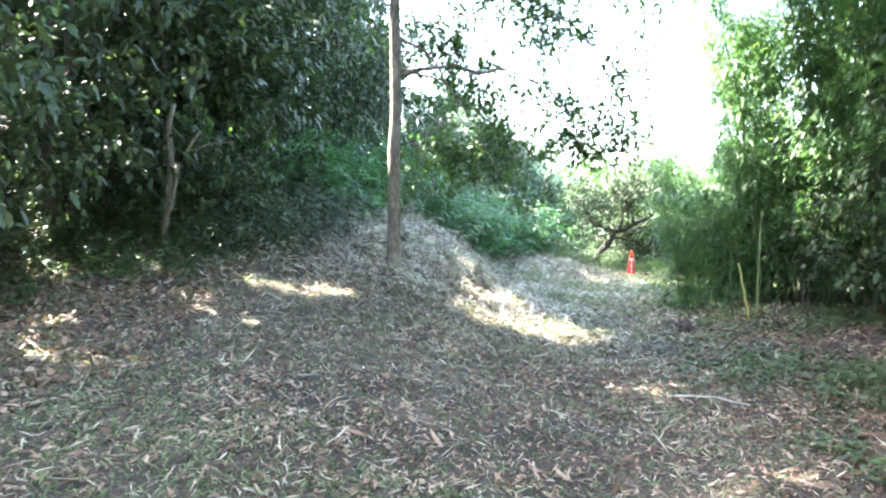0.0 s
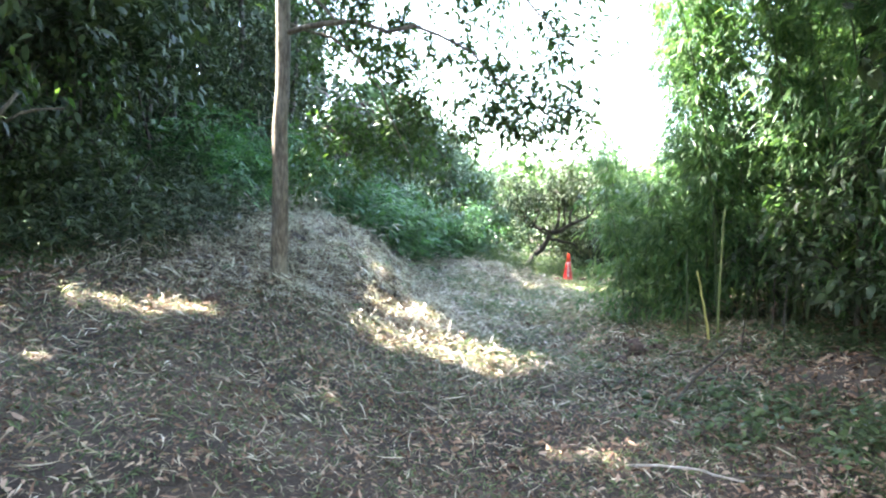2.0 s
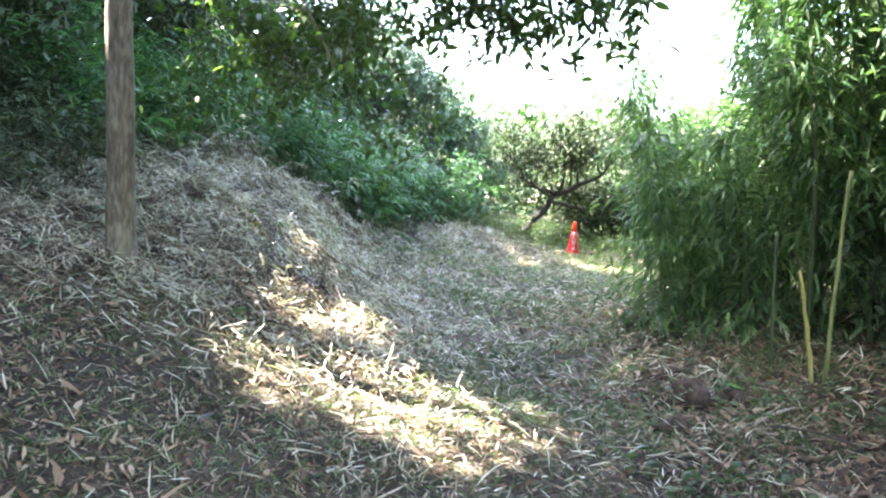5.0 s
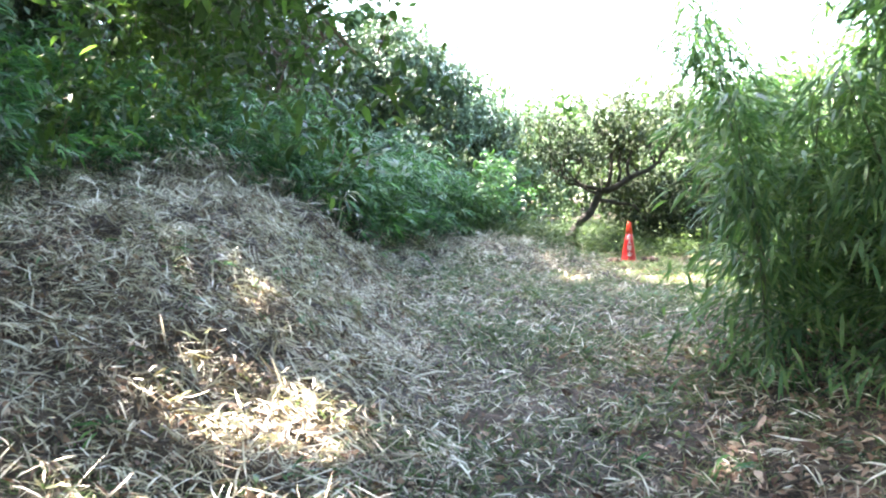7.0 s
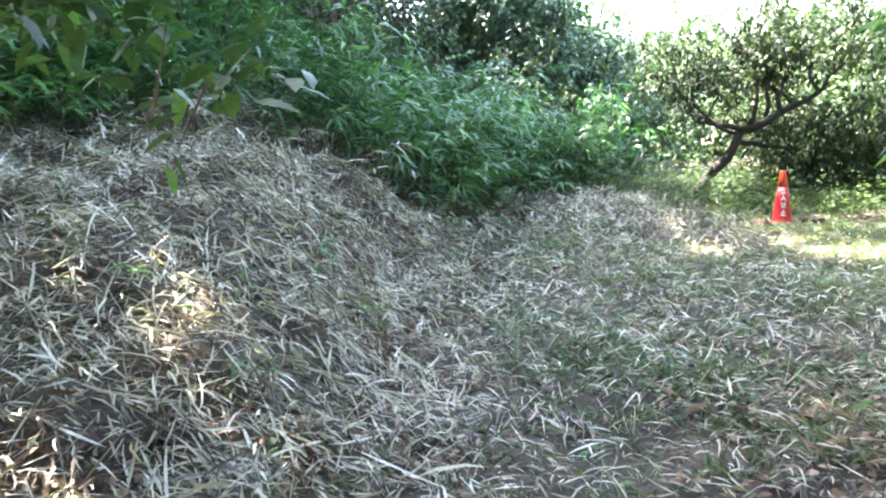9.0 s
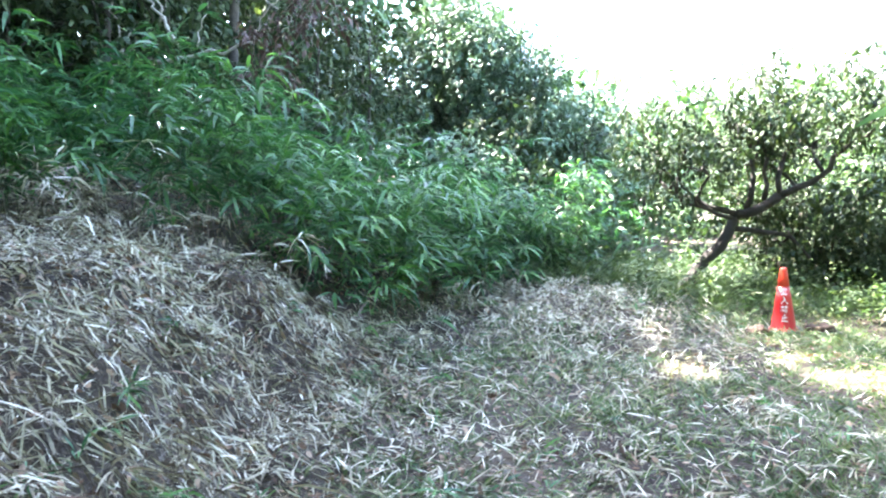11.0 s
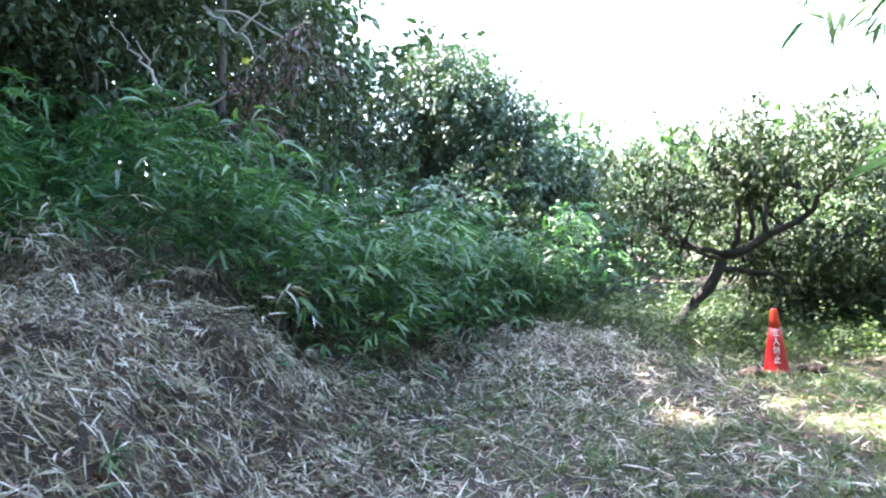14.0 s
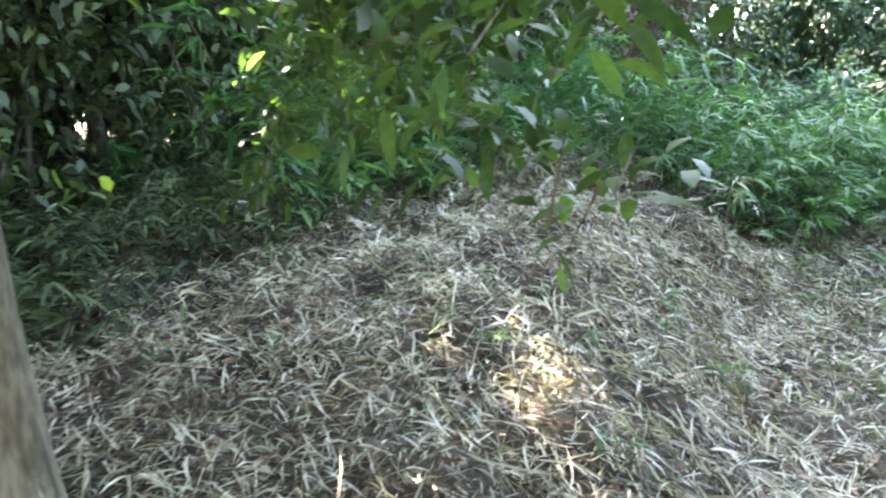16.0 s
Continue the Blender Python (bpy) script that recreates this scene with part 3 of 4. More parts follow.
g = Geo()
sasa(5400, -7.0, 6.0, 9.0, 21.0, lambda x, y: sig((edge_x(y) - 0.15 - x) / 0.1) * np.clip(1.15 - (edge_x(y) - x) / 5.5, 0.15, 1) * sig((y - 12.3 - 0.9 * np.maximum(0, -1.8 - x)) / 0.5), 1.12, g, 0.225, 6, 6)
stuff("bamboo_grass_thicket", g, [M_SASA, M_CULM], "dense green bamboo grass covering the slope behind the mound", "bamboo grass")
# Dark forest leaf instead of a lighter herb: the shade is in the colour.
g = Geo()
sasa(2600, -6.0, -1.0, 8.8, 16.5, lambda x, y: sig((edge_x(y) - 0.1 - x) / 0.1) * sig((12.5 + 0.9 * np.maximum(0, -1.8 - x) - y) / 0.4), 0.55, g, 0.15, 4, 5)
stuff("shade_coloured_undergrowth", g, [M_FOREST, M_CULM], "low undergrowth behind the tree, leaves coloured dark to stand for shade", "undergrowth")
g = Geo()
sasa(190, -1.6, 4.2, 8.6, 17.0, lambda x, y: 0.3 + 0.7 * wave(x, y, 2.0, 3.3), 0.12, g, 0.12, 2, 5)
stuff("bamboo_grass_sprouts", g, [M_SASA, M_CULM], "small green bamboo grass sprouts among the dry leaves", "bamboo grass")
g = Geo()
sasa(420, -2.8, 2.4, 8.8, 18.0, lambda x, y: sig((edge_x(y) + 0.28 - x) / 0.08) * sig((x - edge_x(y) + 0.25) / 0.08), 0.38, g, 0.16, 3, 5, 0.08)
sasa(900, -2.2, 4.6, 9.0, 17.6, lambda x, y: 0.75 * mown(x, y) * (0.4 + 0.6 * wave(x, y, 3.0, 1.7)), 0.15, g, 0.12, 3, 5, 0.085)
sasa(13, -1.15, -0.5, 13.9, 14.5, lambda x, y: x * 0 + 1, 0.72, g, 0.18, 5, 5, 0.075)
sasa(60, -1.3, 1.0, 13.6, 15.2, lambda x, y: sig((edge_x(y) + 0.45 - x) / 0.1), 0.42, g, 0.17, 3, 4, 0.075)
stuff("withered_bamboo_grass", g, [M_DRY, M_DEADWOOD], "withered straw-coloured bamboo grass tufts along thicket and mound", "bamboo grass")


# ---- trees ----
rng = np.random.default_rng(11)


def tree(name, label, place, trunk, limbs, clumps, leaf, per, bark, leaves, category="tree", sides=10, hang=0.3, droop=0.35, twig=0.004, spread=0.16, crown_label="", group="", above=1.5):
    """A tree: trunk and limbs as (points, first radius, last radius), leaves in clumps of (centre, radii), all from its foot."""
    top = thing(name, label, category, place, group)
    for i, (pts, r0, r1) in enumerate([trunk] + limbs):
        pts = np.asarray(pts, float)
        part("trunk" if i == 0 else "limb", Geo().add(*tube(pts, r0 if r1 is None else np.linspace(r0, r1, len(pts)), sides if i == 0 else 6, 1)), bark, top)
    if clumps:
        geo = clump_leaves([c for c, r in clumps], [r for c, r in clumps], per, leaf[0], leaf[1], droop, hang, place, 0.7, twig, spread, above)
        if geo.n:
            part("crown", geo, [leaves, bark], top, crown_label)
    return top


def foot(x, y, sink=0.05):
    return (x, y, float(ground_z(x, y)) - sink)


# Slender tree beside the path; its lowest branches hang over the mound and the path.
TX, TY = -0.69, 9.52
tz = float(ground_z(TX, TY)) - 0.05
tp = np.concatenate([[(0, 0, -0.02), (0, 0, 0.1)], bent((0, 0, 0.25), (0.1, -0.15, 7.5), 0, 16, 0.006)[0:]])
low = bent((0.03, -0.05, 3.3), (1.45, -0.35, 1.35), 0.35, 9, 0.05)
low2 = bent((0.02, -0.03, 2.9), (2.0, 0.0, 1.25), 0.3, 9, 0.05)
mid1 = bent((0.05, -0.08, 3.8), (3.0, -1.2, 2.4), 0.6, 10, 0.05)
mid2 = bent((0.05, -0.08, 4.3), (2.4, 0.8, 3.3), 0.5, 9, 0.05)
back = bent((0.05, -0.08, 4.6), (-2.2, 0.6, 5.2), 0.3, 8, 0.05)
cl = []
for br, n, r0 in ((low, 5, 0.3), (low2, 4, 0.3), (mid1, 9, 0.4), (mid2, 8, 0.5)):
    for i in range(n):
        c = br[int(round(2 + (len(br) - 3) * i / (n - 1)))]
        cl.append((c + rng.normal(0, 0.12, 3), (r0, r0, r0 * 0.75)))
for i in range(24):
    x = rng.uniform(-0.7, 3.3)
    y = rng.uniform(-1.8, 0.9) if x > 0.65 else rng.uniform(0.5, 1.4)
    cl.append(((x, y, rng.uniform(2.1 if x > 0.6 else 3.0, 4.4)), (0.36, 0.36, 0.28)))
# Leaves hanging low over the mound behind the trunk, and the branch that reaches over the path.
for i in range(56):
    x = rng.uniform(0.1, 1.6)
    cl.append(((x, rng.uniform(0.65, 1.5), rng.uniform(1.15 + 0.35 * max(0, x - 0.9), 2.0)), (0.25, 0.25, 0.18)))
for i in range(3):
    cl.append(((1.75 + 0.12 * i, 0.16 + 0.06 * i, 0.98 - 0.07 * i), (0.15, 0.15, 0.1)))
for i in range(165):
    u = rng.random()
    z = rng.uniform(2.5 - 0.35 * u, 4.7 - 1.9 * u) - 0.73
    cl.append(((0.25 + 2.95 * u - 0.25 * max(0, z - 1.9), 0.2 - 1.15 * u ** 1.5 + rng.normal(0, 0.25), z), (0.19, 0.19, 0.14)))
for i in range(8):
    cl.append(((rng.uniform(2.2, 3.2), rng.uniform(-1.5, -0.8), rng.uniform(1.5, 2.3)), (0.2, 0.2, 0.14)))
for i in range(14):
    cl.append(((rng.uniform(-2.2, 2.8), rng.uniform(-1.6, 1.4), rng.uniform(4.6, 7.6)), (0.75, 0.75, 0.5)))
# High foliage above the view, added to keep sun off ground and bamboo.
for i in range(6):
    cl.append(((rng.uniform(-2.6, 0.4), rng.uniform(-3.6, -0.4), rng.uniform(4.9, 7.0)), (0.75, 0.75, 0.5)))
for i in range(58):
    cl.append(((rng.uniform(0.4, 4.8), rng.uniform(-3.6, 0.6), rng.uniform(5.4, 8.0)), (0.8, 0.8, 0.55)))
reach = bent((0.04, -0.06, 2.75), (3.1, -1.0, 1.55), 0.5, 12, 0.04)
# The two high limbs carry that added foliage.
high2 = bent((0.06, -0.1, 4.9), (3.8, -1.2, 6.6), 0.3, 8, 0.05)
high1 = bent((0.06, -0.1, 5.0), (-1.4, -2.8, 6.2), 0.2, 8, 0.05)
tree("slender_tree", "slender grey-brown tree with drooping broad green leaves beside mound", (TX, TY, tz), (tp, np.concatenate([[0.14, 0.112], np.linspace(0.094, 0.05, 16)]), None),
     [(reach, 0.035, 0.006), (low, 0.028, 0.006), (low2, 0.022, 0.005), (mid1, 0.04, 0.008), (mid2, 0.045, 0.01), (back, 0.04, 0.01), (high1, 0.045, 0.012), (high2, 0.045, 0.012)], cl, (0.095, 0.034), 150, M_BARK, M_BROAD, hang=-0.2, droop=0.22, spread=0.125, above=2.75)

rng = np.random.default_rng(12)
# The dark-limbed plum tree behind the cone.
def crooked(a, d, length, r, depth, limbs, tips):
    """A crooked limb that zigzags upwards and forks into thinner ones."""
    pts, p, d = [np.asarray(a, float)], np.asarray(a, float), np.asarray(d, float)
    for i in range(6):
        d = unit(d + rng.normal(0, 0.34, 3) + np.array([0, 0, 0.07]))
        p = p + d * length / 6
        pts.append(p)
    limbs.append((np.array(pts), r * 0.85, r * 0.42))
    if depth == 0:
        tips.append(pts[-1])
        return
    tips.append(pts[-2])
    for i in ((3, 5, 6) if depth > 1 else (4, 6)):
        crooked(pts[i], unit(d * 0.6 + rng.normal(0, 0.55, 3) * np.array([1, 0.9, 0.6]) + np.array([0, 0, 0.15])), length * rng.uniform(0.5, 0.75), r * 0.55, depth - 1, limbs, tips)


limbs, tips = [(bent((0.5, 0, 1.05), (0.95, -0.1, 1.25), -0.05, 6, 0.08), 0.068, 0.055), (bent((0.95, -0.1, 1.25), (1.8, -0.15, 1.95), -0.12, 8, 0.1), 0.048, 0.024), (bent((0.4, 0, 0.9), (1.35, 0.1, 0.5), 0.1, 8, 0.08), 0.045, 0.018)], []
for a, d, n, r in (((0.5, 0, 1.05), (-0.5, -0.1, 0.6), 0.85, 0.05), ((0.6, 0, 1.1), (0.15, 0.1, 1.0), 0.95, 0.045), ((0.95, -0.1, 1.25), (0.1, 0.1, 1.0), 0.9, 0.042), ((1.4, -0.12, 1.5), (0.3, 0.2, 0.8), 0.7, 0.032),
                   ((1.75, -0.15, 1.85), (0.3, 0, 0.6), 0.55, 0.026), ((0.45, 0, 1.0), (-0.8, 0.2, 0.25), 0.8, 0.035), ((1.1, 0, 1.3), (0.8, 0.3, 0.25), 0.8, 0.03), ((1.0, 0.1, 0.65), (0.7, 0.2, 0.1), 0.6, 0.02), ((0.8, 0, 1.2), (-0.1, -0.3, 1.0), 0.9, 0.035)):
    crooked(a, d, n * 1.18, r, 2, limbs, tips)
for i in range(48):
    a, q = rng.uniform(0, 2 * math.pi), math.sqrt(rng.random())
    tips.append(np.array((0.8 + 1.4 * q * math.cos(a), 1.2 * q * math.sin(a), 1.75 + rng.uniform(0, 1.2) * (1 - 0.7 * q * q))))
cl = [(p + rng.normal(0, 0.07, 3), (0.2 * f, 0.2 * f, 0.14 * f)) for p, f in zip(tips, rng.uniform(0.7, 1.35, len(tips)))]
for i in range(46):
    cl.append(((rng.uniform(0.9, 3.6), rng.uniform(0.1, 1.3), rng.uniform(0.15, 1.25)), (0.36, 0.36, 0.26)))
tree("plum_tree", "low spreading fruit tree with crooked dark limbs", foot(4.15, 18.3), (bent((-0.35, 0, 0), (0.5, 0, 1.05), -0.1, 9, 0.08), 0.085, 0.06),
     limbs, cl, (0.07, 0.032), 310, M_BARK_BLACK, M_PLUM, hang=0.15, droop=0.3, spread=0.1)

# Dense evergreen behind the thicket.
cl = []
for i in range(140):
    u, a = rng.random(), rng.uniform(0, 2 * math.pi)
    z = 0.5 + 3.3 * u
    R = (2.9 * max(0.03, 1 - u) ** 0.68 * (1 + 0.22 * math.sin(3 * a + 7 * u)) + 0.2) * math.sqrt(rng.uniform(0.1, 1))
    s = rng.uniform(0.3, 0.62)
    cl.append(((R * math.cos(a) + 0.9 * (1 - u), R * math.sin(a) * 0.8, z), (s, s, s * 0.75)))
tree("evergreen_tree", "dense dark evergreen tree behind bamboo grass", foot(1.0, 22.2), (bent((0, 0, 0), (0, 0, 4.2), 0, 8, 0.03), 0.14, 0.05),
     [(bent((0, 0, 0.9), (1.6, -0.5, 2.6), 0.2, 6, 0.06), 0.06, 0.02), (bent((0, 0, 1.0), (-1.4, 0.3, 2.8), 0.2, 6, 0.06), 0.06, 0.02)],
     cl, (0.1, 0.042), 150, M_BARK_DARK, M_EVERGREEN, hang=0.1, droop=0.25, spread=0.13)


def forest_tree(x, y, tall, wide, low, per=26, leaf=(0.17, 0.07), leaves=M_FOREST, label="tall dark forest tree with dense foliage", name="forest_tree", n=26, group="forest on the slope", twig=0.005, spread=0.22, girth=0.16):
    cl = []
    for i in range(n):
        u, a = (i + rng.random()) / n, rng.uniform(0, 2 * math.pi)
        z = low + (tall - low) * u
        R = wide * (math.sin(math.pi * min(1, 0.25 + 0.75 * u)) * 0.8 + 0.15) * math.sqrt(rng.uniform(0.15, 1))
        s = wide * rng.uniform(0.28, 0.42)
        cl.append(((R * math.cos(a), R * math.sin(a), z), (s, s, s * 0.75)))
    limbs = []
    for i in range(4):
        a, z = rng.uniform(0, 2 * math.pi), low + (tall - low) * (0.1 + 0.2 * i)
        limbs.append((bent((0, 0, z * 0.8), (wide * 0.8 * math.cos(a), wide * 0.8 * math.sin(a), z + 0.3), 0.2, 6, 0.06), girth * 0.35, girth * 0.1))
    return tree(name, label, foot(x, y), (bent((0, 0, 0), (rng.normal(0, 0.2), rng.normal(0, 0.2), tall * 0.92), 0, 8, 0.02), girth, girth * 0.25), limbs, cl, leaf, per, M_BARK_DARK, leaves, group=group, twig=twig, spread=spread, hang=0.08, droop=0.25)


rng = np.random.default_rng(13)
# The wooded slope: in view along the path's one side, and over it.
# (5.3, 4.0), out of view, and (-2.8, 17.5) are added for their shade.
for x, y, tall, wide, low, n in ((-5.0, 8.6, 7.5, 2.2, 0.9, 60), (-4.4, 11.6, 8.5, 2.3, 1.1, 60), (-5.4, 5.6, 7.0, 2.2, 0.6, 60), (-3.3, 14.6, 9.0, 2.2, 1.7, 56), (-4.0, 18.4, 10, 2.6, 1.5, 60), (-2.6, 23.0, 5.2, 2.0, 0.8, 60), (-5.6, 22.0, 11, 3.0, 1.0, 50), (-1.9, 18.9, 9.5, 2.4, 2.0, 56), (-3.9, 11.9, 6.5, 1.9, 1.5, 56), (-4.3, 10.3, 6.0, 1.9, 1.4, 52), (6.0, 6.2, 7.0, 1.9, 1.9, 56), (5.3, 4.0, 7.5, 2.2, 2.2, 56), (7.2, 4.6, 7.5, 2.3, 0.4, 40), (7.4, 8.0, 7.0, 2.2, 0.3, 40), (-6.4, 3.0, 8.0, 2.4, 0.4, 44), (-2.8, 17.5, 9.0, 2.2, 0.8, 44)):
    forest_tree(x, y, tall, wide, low, 33 if y < 13 else 46, (0.152, 0.07) if y < 13 else (0.11, 0.05), n=n, spread=0.17 if y < 13 else 0.14, girth=0.08)
# Added to block light: unseen ones behind the start, others beyond the bamboo.
for x, y, tall, wide, low in ((-7.5, 10.5, 10, 3.0, 0.5), (-7.0, 14.5, 11, 3.2, 0.5), (-10.0, 17.0, 13, 3.8, 0.5), (-8.0, 7.0, 9.5, 3.0, 0.4), (-11.0, 12.0, 13, 3.8, 0.5), (-5.5, 27.5, 13, 3.6, 0.5),
                              (-8.5, 20.0, 12, 3.5, 0.5), (-6.5, -2.0, 9.0, 3.0, 1.0), (-11.5, 24.0, 14, 4.0, 0.5), (-4.0, -7.0, 10, 3.2, 2.0), (3.5, -8.0, 10, 3.2, 2.0),
                              (9.4, 4.2, 8.0, 2.4, 0.3), (9.0, 9.4, 8.0, 2.5, 0.3), (8.4, 11.8, 6.5, 2.4, 0.3), (8.0, 0.5, 8.0, 2.6, 0.5), (10.5, 7.0, 9.0, 3.0, 0.3), (10.5, 13.5, 6.0, 2.6, 0.3)):
    forest_tree(x, y, tall, wide, low, 13, (0.42, 0.19), n=36, spread=0.45)

# Crowns high above the view, added to shade path and bamboo from the sun.
for x, y, tall, wide in ((-4.6, 12.6, 12.0, 3.2), (-4.9, 8.9, 11.5, 2.8), (-3.9, 14.9, 12.5, 2.8), (-5.0, 5.9, 11.0, 2.6), (-4.4, 10.9, 11.0, 3.3)):
    forest_tree(x, y, tall, wide, 6.0, 15, (0.36, 0.16), n=34, spread=0.4, girth=0.06)
# Unseen overhead crowns, added to darken the ground near the start.
for x, y, tall, wide, low in ((5.8, 2.6, 9.0, 3.2, 4.2), (6.0, 6.8, 9.5, 3.0, 5.0), (2.6, -1.8, 9.0, 3.3, 4.2), (-2.6, -1.6, 9.0, 3.3, 4.2), (0.0, -4.5, 9.5, 3.5, 4.0)):
    forest_tree(x, y, tall, wide, low, 13, (0.36, 0.16), n=34, spread=0.4, girth=0.08)
for x, y in ((-4.2, 20.6), (-4.2, 26.0), (-7.0, 18.0), (-6.0, 12.8)):
    forest_tree(x, y, 8.0, 2.6, 0.4, 15, (0.36, 0.16), n=34, spread=0.4)
# Shrub in the light leaf: its sunlight is put into the colour.
forest_tree(-4.05, 5.9, 3.4, 0.75, 1.5, 110, (0.1, 0.042), M_LIGHTLEAF, "yellow-green shrub at the forest edge, sunlight put into its leaf colour", "shrub", 16, "undergrowth on the slope", 0.003, 0.14, 0.03)

# Undergrowth at the foot of the slope.
for x, y, tall, wide in ((-3.9, 10.1, 1.5, 0.9), (-5.2, 7.9, 1.9, 1.0), (-5.4, 6.2, 1.7, 0.9), (-4.6, 9.4, 1.3, 0.8), (-3.3, 9.9, 0.8, 0.6), (-2.8, 10.2, 0.9, 0.6)):
    forest_tree(x, y, tall, wide, 0.2, 66, (0.11, 0.045), M_HERB, "mid-green leafy shrub on the shaded bank", "shrub", 24, "undergrowth on the slope", 0.003, 0.14, 0.03)
# Those with x above 5 are added behind the bamboo to block background light.
for x, y, tall, wide in ((-3.5, 11.0, 2.2, 1.0), (-5.0, 9.4, 3.4, 1.4), (-4.0, 13.0, 3.2, 1.3), (-5.4, 7.0, 3.2, 1.3), (-4.9, 4.4, 2.4, 1.1), (-2.9, 12.4, 2.4, 0.9), (-2.2, 17.6, 3.0, 1.2), (-0.6, 18.6, 2.6, 1.1), (-3.4, 16.6, 3.4, 1.2), (-0.4, 20.5, 3.2, 1.3), (1.8, 20.9, 2.4, 1.2), (3.0, 21.6, 2.2, 1.1), (5.5, 7.0, 2.0, 1.0), (5.3, 8.3, 2.0, 0.9), (5.6, 9.6, 2.2, 0.9), (5.6, 11.2, 2.2, 0.9), (6.0, 12.6, 2.2, 1.0), (6.0, 8.8, 2.4, 1.1), (5.6, 5.4, 1.8, 0.9), (6.6, 10.6, 2.4, 1.1), (6.8, 7.4, 2.6, 1.2)):
    forest_tree(x, y, tall, wide, 0.35, 66, (0.115, 0.05), M_FOREST, "dark leafy shrub at the foot of the wooded slope", "shrub", 26, "undergrowth on the slope", 0.003, 0.14, 0.035)

# Trees and bushes beyond the clearing.
for x, y, tall, wide, low in ((6.9, 18.3, 2.0, 1.1, 0.2), (8.0, 16.4, 2.6, 1.2, 0.2), (5.6, 20.2, 1.9, 1.3, 0.15), (7.4, 20.0, 2.4, 1.4, 0.15), (5.9, 18.9, 1.3, 0.9, 0.1)):
    forest_tree(x, y, tall, wide, low, 60, (0.1, 0.042), M_PLUM, "dark green leafy bush beside the fruit tree", "bush", 34, "bushes beyond the clearing", 0.003, 0.13, 0.035)
for x, y, tall, wide, low in ((7.2, 21.0, 2.6, 1.5, 0.2), (9.2, 18.8, 3.2, 1.7, 0.2), (4.2, 24.0, 2.6, 1.7, 0.2), (6.6, 25.5, 2.8, 2.0, 0.2), (9.8, 24.0, 3.6, 2.2, 0.2), (12.5, 21.0, 4.5, 2.5, 0.3), (2.6, 27.0, 3.2, 2.0, 0.2)):
    forest_tree(x, y, tall, wide, low, 36, (0.14, 0.056), M_LIGHTLEAF, "light green leafy bush at the far end of clearing", "bush", 34, "bushes beyond the clearing", 0.003, 0.15, 0.04)
for x, y, tall in ((-3.0, 26.5, 6.0), (0.0, 26.0, 4.6), (3.2, 29.0, 3.6), (6.0, 28.5, 3.2), (9.0, 28.0, 3.4), (12.5, 27.0, 3.8), (14.5, 23.0, 4.2), (11.5, 18.0, 3.6)):
    forest_tree(x, y, tall, 2.5, 0.1, 20, (0.3, 0.14), M_LIGHTLEAF, "dense mid-green bush closing the far side of clearing", "bush", 28, "bushes beyond the clearing", 0.005, 0.3, 0.05)
for i in range(18):
    a = radians(-50 + 6.4 * i)
    d = 36 + 10 * rng.random()
    forest_tree(2 + d * math.sin(a), 6 + d * math.cos(a), 4.0 + 2 * rng.random(), 4.2, 0.3, 4.5, (0.6, 0.28), M_LIGHTLEAF, "distant rounded light green tree", "distant_tree", 17, "far treeline", 0.01, 0.5)


# ---- bamboo ----
rng = np.random.default_rng(14)
def bamboo(name, label, place, tall, bow, yaw, n_sprays=150, leaf=0.13, low=0.25, group="bamboo thicket"):
    """A culm that arches over, with nodes, side twigs and hanging sprays of narrow leaves."""
    top = thing(name, label, "bamboo", place, group)
    t = np.linspace(0, 1, 16)
    cx, cy = math.cos(yaw), math.sin(yaw)
    pts = np.stack([cx * bow * t ** 2.2, cy * bow * t ** 2.2, tall * (t - 0.13 * (bow / tall) * t ** 3)], -1)
    r = np.linspace(0.019, 0.004, 16)
    geo = Geo().add(*tube(pts, r, 7))
    for i in range(1, 15):
        geo.add(*tube([pts[i] - (0, 0, 0.006), pts[i], pts[i] + (0, 0, 0.006)], [r[i], r[i] * 1.25, r[i]], 7))
    part("culm", geo, M_CULM, top)
    g2 = Geo()
    u = low + (1 - low) * rng.random(n_sprays) ** 0.85
    c = np.stack([np.interp(u, t, pts[:, j]) for j in range(3)], -1)
    a = rng.uniform(0, 2 * math.pi, n_sprays)
    reach = rng.uniform(0.1, 0.85, n_sprays)[:, None] * (1.05 - 0.55 * u[:, None])
    end = c + np.stack([np.cos(a), np.sin(a), rng.uniform(-0.25, 0.45, n_sprays)], -1) * reach
    keep = ~in_gap(end + np.asarray(place))
    c, end, a = c[keep], end[keep], a[keep]
    k, m = len(c), 11
    s = np.array([0.0025, 0, 0])
    V = np.stack([c - s, c + s, end], 1).reshape(-1, 3)
    g2.add(V, np.arange(len(V)).reshape(-1, 3), 1)
    along = rng.random((k, m, 1)) ** 0.6
    P = c[:, None] + (end - c)[:, None] * along + rng.normal(0, 0.05, (k, m, 3))
    d = np.stack([np.cos(a), np.sin(a), a * 0 - 0.28], -1)[:, None] + rng.normal(0, 0.6, (k, m, 3))
    L = leaf * rng.uniform(0.6, 1.3, k * m)
    g2.add(*blades(P.reshape(-1, 3), d.reshape(-1, 3), L, L * 0.145, rng.uniform(0.1, 0.6, k * m), 0.12), 0)
    part("foliage", g2, [M_BAMBOO, M_CULM], top)
    return top


LABEL = "leafy green bamboo with a slender arching culm"
